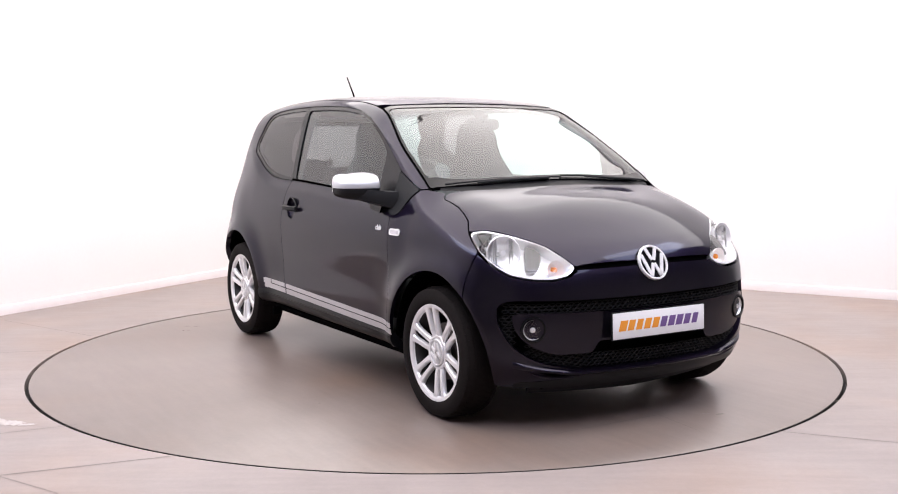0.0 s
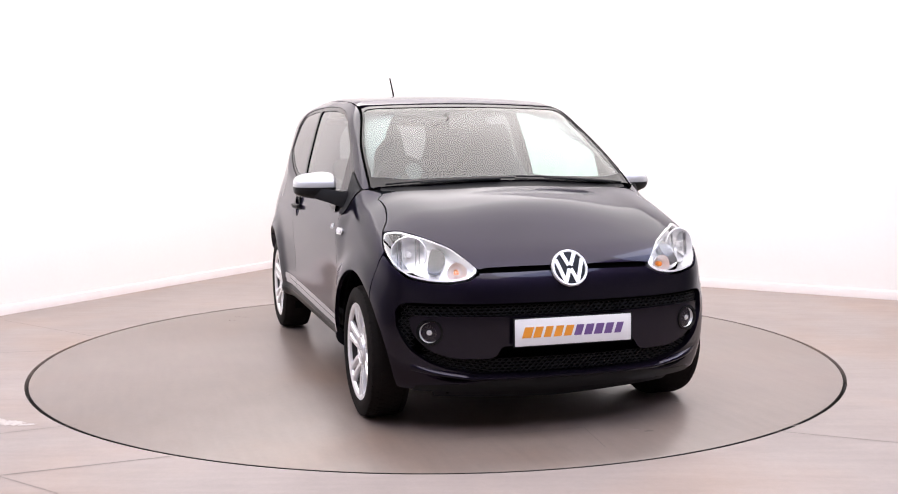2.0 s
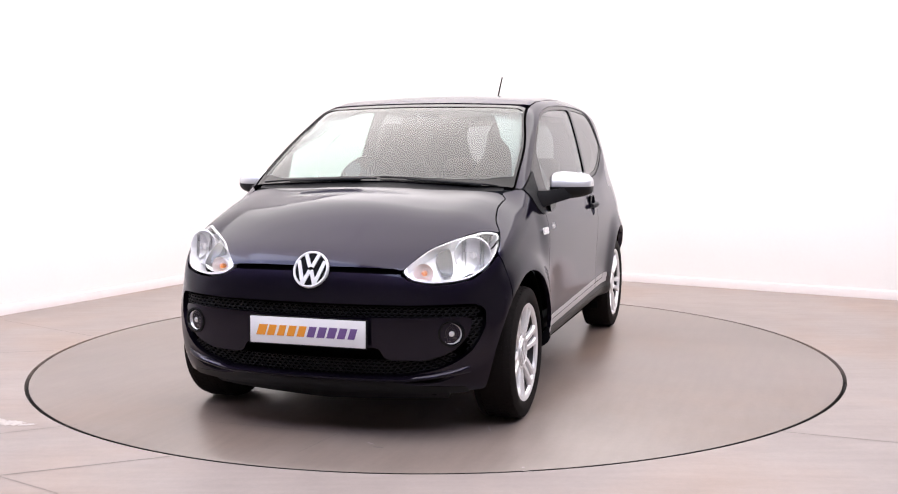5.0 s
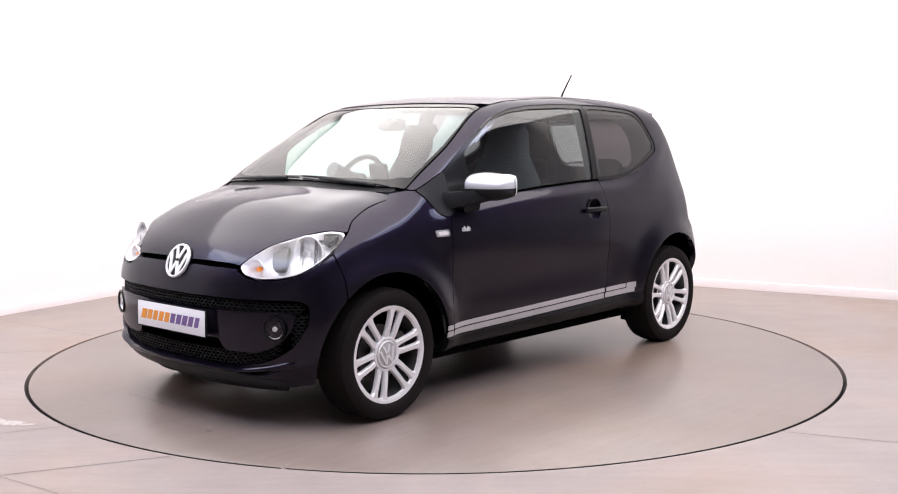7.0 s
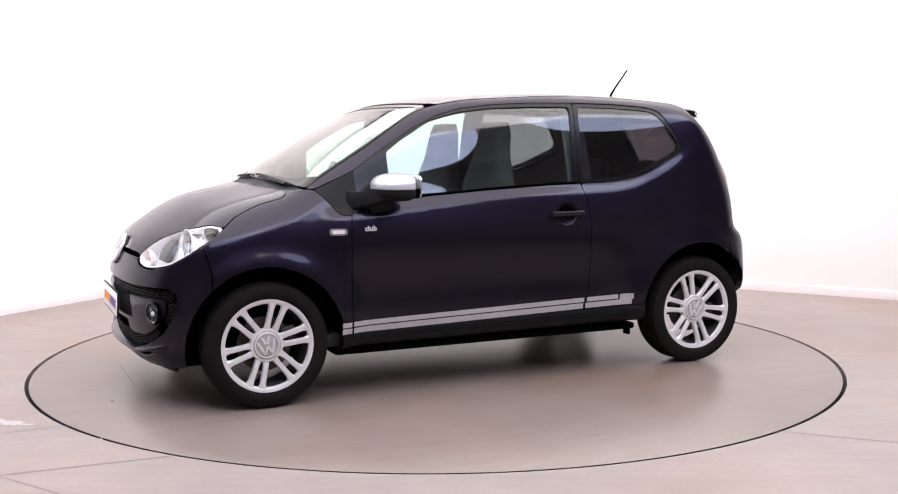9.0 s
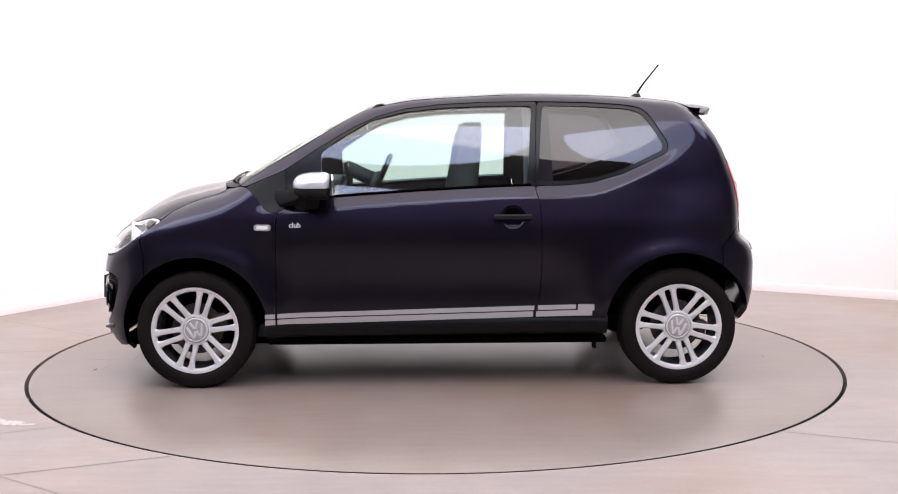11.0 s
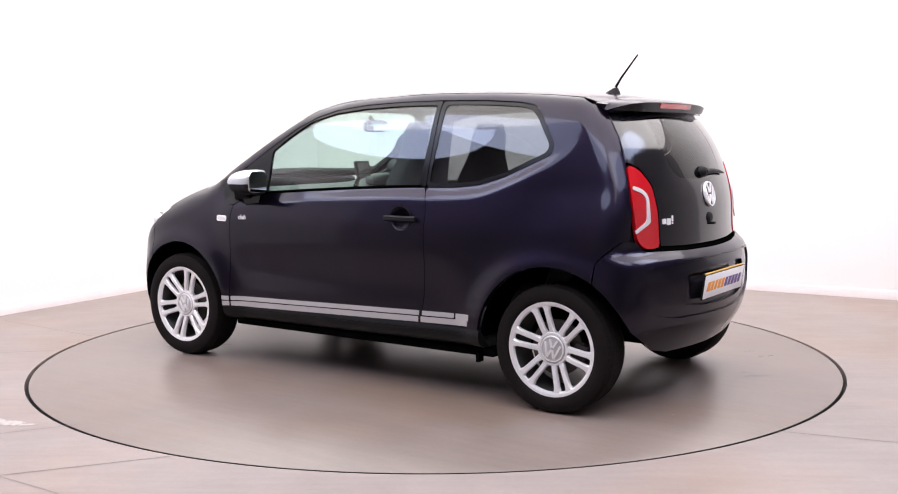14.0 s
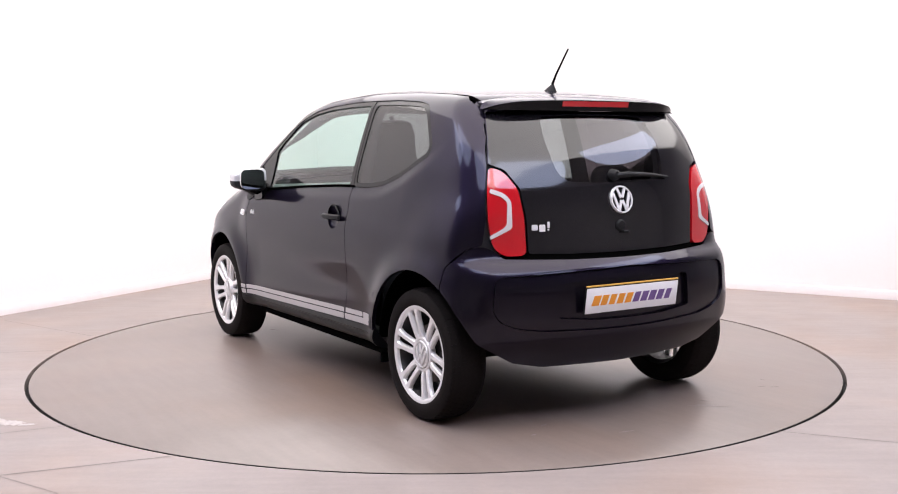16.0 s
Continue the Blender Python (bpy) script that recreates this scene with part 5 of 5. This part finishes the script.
def wheel(car):
    """One road wheel, its axle along y, outside towards +y; copied round the car."""
    R, r = 0.293, 0.216
    hub = new("wheel")
    hub.parent = car
    prof = [(r - 0.012, -0.085), (r + 0.012, -0.092), (R - 0.035, -0.094), (R - 0.010, -0.084), (R - 0.002, -0.066), (R, -0.03), (R, 0.03), (R - 0.002, 0.066), (R - 0.010, 0.084), (R - 0.035, 0.094), (r + 0.014, 0.092), (r + 0.002, 0.086), (r - 0.004, 0.078)]
    part("tyre", lathe(prof, 72, "y"), RUBBER, hub, "low-profile black tyre")
    # tread blocks in five rings
    n, blocks = 64, []
    for k, (y0, y1) in enumerate(((-0.082, -0.054), (-0.046, -0.018), (-0.012, 0.012), (0.018, 0.046), (0.054, 0.082))):
        for i in range(n):
            a0, a1 = 2 * math.pi * (i + 0.5 * (k % 2)) / n, 2 * math.pi * (i + 0.5 * (k % 2) + 0.80) / n
            ra, rb = (R - 0.010, R - 0.008) if k in (0, 4) else (R - 0.003, R - 0.003)
            lo, hi = [], []
            for a, y, rr in ((a0, y0, ra), (a1, y0, ra), (a1, y1, rb), (a0, y1, rb)):
                if k == 0:
                    rr = R - 0.010 if y < -0.07 else R - 0.002
                elif k == 4:
                    rr = R - 0.010 if y > 0.07 else R - 0.002
                lo.append((rr * math.cos(a), y, rr * math.sin(a)))
                hi.append(((rr + 0.0035) * math.cos(a), y, (rr + 0.0035) * math.sin(a)))
            blocks.append(loft([lo, hi]))
    part("tread", join(*blocks), RUBBER, hub)["kind"] = "stuff"
    # rim: barrel and outer ring
    barrel = [(r - 0.006, 0.080), (r + 0.003, 0.084), (r + 0.004, 0.079), (r - 0.002, 0.074), (r - 0.016, 0.070), (r - 0.022, 0.060), (r - 0.030, 0.02), (r - 0.032, -0.06), (r - 0.014, -0.085)]
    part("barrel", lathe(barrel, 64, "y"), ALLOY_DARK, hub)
    ring = [(r + 0.003, 0.078), (r + 0.003, 0.085), (r - 0.006, 0.086), (r - 0.018, 0.080), (r - 0.022, 0.070), (r - 0.012, 0.066)]
    rim = part("rim", lathe(ring, 72, "y", True), ALLOY, hub, "silver alloy rim with six twin spokes")
    for i in range(6):
        a0 = 2 * math.pi * i / 6
        for s in (1, -1):
            rings = []
            for k, (rad, off, half, y) in enumerate(((0.060, 0.015, 0.019, 0.060), (0.080, 0.0195, 0.0150, 0.064), (0.100, 0.0225, 0.0132, 0.069), (0.150, 0.0262, 0.0132, 0.075), (0.175, 0.0290, 0.0142, 0.077), (0.190, 0.032, 0.0190, 0.078), (0.205, 0.036, 0.032, 0.078))):
                c, t = Vector((math.cos(a0), 0, math.sin(a0))), Vector((-math.sin(a0), 0, math.cos(a0)))
                p = c * rad + t * off * s
                rings.append([tuple(p + t * dx * half + Vector((0, y + dy, 0))) for dx, dy in ((-1, -0.016), (-1, -0.004), (-0.65, 0.003), (0.65, 0.003), (1, -0.004), (1, -0.016))])
            part("spoke", loft(rings), ALLOY, rim)
    part("centre", lathe([(0.079, 0.040), (0.080, 0.060), (0.075, 0.068), (0.066, 0.068), (0.064, 0.060)], 48, "y"), ALLOY, rim)
    cap = part("hub_cap", lathe([(0.001, 0.070), (0.058, 0.070), (0.063, 0.067), (0.064, 0.055)], 40, "y"), CAP, hub, "silver hub cap with a raised round emblem")
    part("cap_ring", lathe([(0.053, 0.069), (0.0545, 0.0735), (0.0585, 0.0735), (0.061, 0.068)], 40, "y"), ALLOY, cap)
    zig = []
    for x0, z0, x1, z1 in ((-0.016, 0.038, -0.003, 0.006), (0.016, 0.038, 0.003, 0.006), (-0.034, 0.022, -0.015, -0.036), (0.034, 0.022, 0.015, -0.036), (-0.015, -0.036, -0.002, -0.003), (0.015, -0.036, 0.002, -0.003)):
        d = Vector((x1 - x0, z1 - z0)).normalized()
        x0, z0, x1, z1 = (1.16 * q for q in (x0, z0, x1, z1))
        nn = Vector((-d.y, d.x)) * 0.0052
        zig.append(loft([[(x, y, z) for x, z in ((x0 + nn.x, z0 + nn.y), (x1 + nn.x, z1 + nn.y), (x1 - nn.x, z1 - nn.y), (x0 - nn.x, z0 - nn.y))] for y in (0.069, 0.0740)]))
    part("cap_bars", join(*zig), ALLOY, cap)
    for i in range(5):
        a = 2 * math.pi * (i + 0.3) / 5
        part("wheel_bolt", moved(lathe([(0.001, 0.062), (0.008, 0.062), (0.009, 0.045)], 10, "y"), Matrix.Translation((0.066 * math.cos(a), -0.002, 0.066 * math.sin(a)))), ALLOY_DARK, hub)
    part("brake_disc", lathe([(0.05, 0.018), (0.128, 0.018), (0.128, 0.0), (0.05, 0.0)], 48, "y"), IRON, hub, "rust-tinged brake disc")
    part("caliper", box(-0.155, -0.03, -0.05, -0.085, 0.034, 0.05, 0.01), IRON, hub)
    hub.matrix_basis = pose(WHEEL_X, 0.700, WHEEL_Z, 0, 0, 0) @ Matrix.Rotation(radians(13), 4, "Y")
    for x, s, phase in ((-WHEEL_X, 1, -12), (WHEEL_X, -1, 41), (-WHEEL_X, -1, 40)):
        copy_thing(hub, pose(x, 0.700 * s, WHEEL_Z, 0, 0, 0 if s > 0 else 180) @ Matrix.Rotation(radians(phase), 4, "Y"))
    return hub


def underside(car):
    """Floor pan, arch liners and what hangs below."""
    pan = part("floor_pan", join(box(-0.86, -0.70, 0.20, 0.86, 0.70, 0.235, 0.01), box(-1.60, -0.45, 0.31, -0.86, 0.45, 0.36, 0.01), box(0.86, -0.50, 0.17, 1.62, 0.50, 0.24, 0.01)), UNDER, car, "black underbody")
    for x in (WHEEL_X, -WHEEL_X):
        for s in (1, -1):
            n, R = 26, 0.372 if x > 0 else 0.382
            rings = []
            for a in np.linspace(2, 178 if x > 0 else 148, n):
                px, pz = x + R * math.cos(radians(a)), WHEEL_Z + R * math.sin(radians(a))
                y1 = min(0.775, float(from_side(np.array([(px, pz)]))[0][1]) - 0.012)
                rings.append([(px, s * 0.47, pz), (px, s * y1, pz)])
            part("arch_liner", loft(rings, caps=False, closed=False), SEAL, car)
            part("inner_arch", ([(max(x + R * math.cos(radians(a)), -1.53), s * 0.475, WHEEL_Z + 0.01 + R * math.sin(radians(a))) for a in np.linspace(0, 180, 40)], [tuple(range(40))]), SEAL, car)
    part("exhaust", tube([(0.6, -0.12, 0.19), (-0.4, -0.10, 0.19), (-1.0, -0.25, 0.27), (-1.50, -0.30, 0.33)], 0.028, 12), IRON, car)
    part("silencer", blob(-1.40, 0.0, 0.345, 0.15, 0.32, 0.06, 3), IRON, car)
    for s in (1, -1):
        part("mud_tab", box(-0.80, min(s * 0.70, s * 0.745), 0.18, -0.785, max(s * 0.70, s * 0.745), 0.225), UNDER, car)
    part("axle", tube([(-1.21, -0.62, 0.27), (-1.15, -0.4, 0.26), (-1.15, 0.4, 0.26), (-1.21, 0.62, 0.27)], 0.035, 10), UNDER, car)


def cabin(car):
    # headlining and floor
    part("headlining", sheet(from_top, whole_v([(0.22, 0.0), (0.20, 0.48), (-0.3, 0.53), (-1.0, 0.52), (-1.30, 0.44), (-1.32, 0.0)]), inset=0.035, depth=0.0, pitch=0.06, gap=0), HEADLINER, car, "pale grey headlining")
    part("cabin_floor", box(-0.80, -0.66, 0.236, 0.95, 0.66, 0.30, 0.01), DASH, car)
    part("bulkhead", box(0.90, -0.66, 0.25, 0.96, 0.66, 0.93, 0.01), UNDER, car)
    # dashboard
    prof = [(1.00, 0.955), (0.86, 0.968), (0.72, 0.962), (0.60, 0.935), (0.55, 0.900), (0.54, 0.80), (0.58, 0.66), (0.66, 0.58), (0.90, 0.56)]
    rings = []
    for y in np.linspace(-0.66, 0.66, 21):
        hump = 0.035 * math.exp(-((y + 0.33) / 0.17) ** 2)
        rings.append([(x + (-0.02 * math.exp(-(y / 0.16) ** 2) if x < 0.6 else 0), y, z + (hump if z > 0.89 and x < 0.8 else 0)) for x, z in prof])
    dash = part("dashboard", loft(rings), DASH, car, "dark grey dashboard")
    part("fascia", loft([[(x - 0.004, y, z) for x, z in ((0.545, 0.885), (0.536, 0.80), (0.56, 0.80), (0.57, 0.885))] for y in np.linspace(-0.62, 0.62, 9)]), DASH_GLOSS, dash, "satin grey fascia panel")
    part("instrument_hood", blob(0.60, -0.33, 0.985, 0.07, 0.14, 0.045, 2.6), DASH, dash)
    for y in (0.52, 0.12, -0.12, -0.55):
        part("air_vent", moved(lathe([(0.001, 0.0), (0.030, 0.002), (0.040, 0.008), (0.044, 0.0)], 24, "x"), Matrix.Translation((0.532, y, 0.865)) @ Matrix.Rotation(radians(180), 4, "Z")), BLACK_GLOSS, dash)
    nav = part("navigation_screen", moved(box(-0.012, -0.062, -0.045, 0.012, 0.062, 0.045, 0.006), Matrix.Translation((0.50, 0.0, 1.065)) @ Matrix.Rotation(radians(12), 4, "Y")), BLACK_PLASTIC, car, "small navigation screen on a stalk")
    part("display", moved(box(-0.0135, -0.054, -0.037, -0.011, 0.054, 0.037), Matrix.Translation((0.50, 0.0, 1.065)) @ Matrix.Rotation(radians(12), 4, "Y")), SCREEN, nav)
    part("stalk", tube([(0.512, 0, 1.03), (0.54, 0, 0.99), (0.56, 0, 0.94)], [0.014, 0.012, 0.018], 10), BLACK_PLASTIC, nav)
    # steering wheel, on the right
    m = Matrix.Translation((0.335, -0.33, 0.985)) @ Matrix.Rotation(radians(-24), 4, "Y")
    ring = [((0.168 + 0.015 * math.cos(b)), 0.015 * math.sin(b)) for b in np.linspace(0, 2 * math.pi, 11)[:-1]]
    sw = part("steering_wheel", moved(lathe(ring, 44, "x", True), m), BLACK_PLASTIC, car, "black three-spoke steering wheel on the right-hand side")
    part("boss", moved(blob(0.02, 0, 0, 0.03, 0.07, 0.06, 2.5), m), DASH, sw)
    for a in (0, 180, 270):
        c, s = math.cos(radians(a)), math.sin(radians(a))
        part("wheel_spoke", moved(tube([(0.015, 0.05 * c, 0.05 * s), (0.004, 0.165 * c, 0.165 * s)], 0.016, 8), m), DASH, sw)
    part("column", moved(tube([(0.03, 0, 0), (0.22, 0, 0)], 0.045, 12), m), DASH, sw)
    # seats with built-in head restraints
    def back_rings(w, z0, z1, x0, x1, thick):
        rings = []
        for t in np.linspace(0, 1, 15):
            z = z0 + (z1 - z0) * t
            x = x0 + (x1 - x0) * t
            half = w * (1 - 0.10 * t) if t < 0.62 else w * (0.938 - 0.42 * step(t, 0.60, 0.84) - 0.14 * step(t, 0.9, 1.0))
            th = thick * (1 - 0.35 * t) * (1 if t < 0.95 else 0.75)
            rings.append([(x + th * math.copysign(abs(math.cos(a)) ** 0.7, math.cos(a)), half * math.copysign(abs(math.sin(a)) ** 0.6, math.sin(a)), z) for a in np.linspace(0, 2 * math.pi, 25)[:-1]])
        return loft(rings)
    for y in (0.335, -0.335):
        seat = part("front_seat", moved(blob(0.10, 0, 0.44, 0.27, 0.235, 0.085, 3.2), Matrix.Translation((0, y, 0))), FABRIC, car, "charcoal cloth front seat with built-in head restraint")
        part("backrest", moved(back_rings(0.255, 0.46, 1.325, -0.07, -0.19, 0.095), Matrix.Translation((0, y, 0))), FABRIC, seat)
        part("seat_base", moved(box(-0.12, -0.2, 0.29, 0.30, 0.2, 0.40, 0.02), Matrix.Translation((0, y, 0))), DASH, seat)
    bench = part("rear_seat", blob(-0.82, 0, 0.47, 0.26, 0.56, 0.09, 4), FABRIC, car, "charcoal cloth rear bench")
    for y in (0.29, -0.29):
        part("backrest", moved(loft([[(-1.06 - 0.17 * t + 0.06 * math.copysign(abs(math.cos(a)) ** 0.7, math.cos(a)), y + 0.28 * math.copysign(abs(math.sin(a)) ** 0.5, math.sin(a)), 0.48 + 0.46 * t) for a in np.linspace(0, 2 * math.pi, 25)[:-1]] for t in np.linspace(0, 1, 6)]), Matrix()), FABRIC, bench)
        part("head_restraint", blob(-1.235, y, 1.035, 0.045, 0.115, 0.075, 3), FABRIC, bench)
    part("parcel_shelf", box(-1.52, -0.56, 0.905, -1.27, 0.56, 0.925, 0.006), DASH, car)
    # inner rear-view mirror
    glassy = part("rear_view_mirror", blob(0.40, 0.0, 1.315, 0.016, 0.105, 0.035, 4), BLACK_PLASTIC, car, "black rear-view mirror")
    part("mirror_face", box(0.3825, -0.095, 1.288, 0.3845, 0.095, 1.342, 0.0008), MIRROR, glassy)
    part("stem", tube([(0.41, 0, 1.33), (0.44, 0, 1.37)], 0.012, 8), BLACK_PLASTIC, glassy)
    # pillar linings and side trims behind the doors
    both("quarter_trim", from_side, [(-0.50, 0.34), (-0.50, 0.985), (-0.64, 0.99), (-0.93, 1.04), (-1.19, 1.16), (-1.19, 1.24), (-1.42, 1.20), (-1.45, 0.72), (-1.40, 0.69), (-0.80, 0.69), (-0.80, 0.34)], DASH, car, inset=0.07, depth=0.0, pitch=0.06)
    both("pillar_trim", from_side, [(0.93, 1.02), (0.60, 1.215), (0.43, 1.318), (0.30, 1.375), (0.16, 1.405), (-0.5, 1.43), (-1.0, 1.412), (-1.10, 1.37), (-1.19, 1.24), (-1.42, 1.20), (-1.34, 1.36), (-1.2, 1.405), (-0.5, 1.452), (0.16, 1.432), (0.32, 1.40), (0.62, 1.24)], DASH_GLOSS, car, inset=0.035, depth=0.0, pitch=0.05, gap=0)
    both("belt_pillar", from_side, [(-0.435, 0.985), (-0.435, 1.425), (-0.565, 1.425), (-0.585, 0.985)], DASH, car, inset=0.04, depth=0.0, pitch=0.05, gap=0)


def true_normals(ob):
    """Shades the outer faces of a body panel by the body's own curvature."""
    me = ob.data
    v = np.array([tuple(q.co) for q in me.vertices])
    near = np.abs(body(*v.T)) < 0.0025
    n = normals(v)
    old = np.zeros(len(me.loops) * 3, np.float32)
    me.corner_normals.foreach_get("vector", old)
    out = old.reshape(-1, 3).astype(float)
    for f in me.polygons:
        k = list(f.vertices)
        if near[k].all() and (n[k] @ np.array(f.normal)).min() > 0.2:
            out[list(f.loop_indices)] = n[k]
    me.normals_split_custom_set([tuple(q) for q in out])


def build_car():
    car = tagged(new("car"), "small dark blue three-door hatchback with silver stripes and mirror caps", "car")
    flank(car)
    bonnet_and_roof(car)
    front_end(car)
    rear_end(car)
    door_mirrors(car)
    underside(car)
    cabin(car)
    for ob in [*car.children]:
        if ob.type == "MESH" and ob.name.split(".")[0] in ("side_frame", "roof", "bonnet", "front_wing", "door", "front_bumper", "rear_bumper", "tailgate"):
            true_normals(ob)
    wheel(car)
    return car


hall()
stage = turntable()
marks = tagged(new("floor_marks"), "pale worn patch on the grey-brown floor", "worn patch", kind="stuff")
scuffs("worn_patch", marks, [(-1.88, -1.47, 0.09, 0.05, -20), (-1.80, -1.50, 0.05, 0.02, 10), (-1.95, -1.42, 0.06, 0.02, -30)], SCUFF)
vehicle = build_car()

# ---- what moves: table and car turn together ----
TURNS = [(0, -59.47), (0.5, -60.53), (1, -63.28), (1.5, -67.5), (2, -73.3), (2.5, -79.1), (3, -85.1), (3.5, -90.95), (4, -96.9), (4.5, -102.8), (5, -108.75), (6, -120.65), (7, -132.55), (7.5, -138.5), (8, -144.45), (8.5, -150.35), (9, -156.25), (10, -167.8), (11, -179.3), (11.5, -185.1), (12, -191.1), (12.5, -197.08), (13, -203.05), (13.5, -209.05), (14, -215.05), (14.5, -221.0), (15, -226.95), (15.5, -232.75), (16, -238.7)]
OFF = Vector((0.0065, 0.0467, 0.0))


def motions():
    car_rows, table_rows = [], []
    for t, a in TURNS:
        turn = Matrix.Rotation(radians(a), 4, "Z")
        car_rows.append((t, turn @ Matrix.Translation(OFF)))
        table_rows.append((t, Matrix.Translation(MIDDLE) @ turn))
    walk(vehicle, car_rows)
    walk(stage, table_rows)


motions()
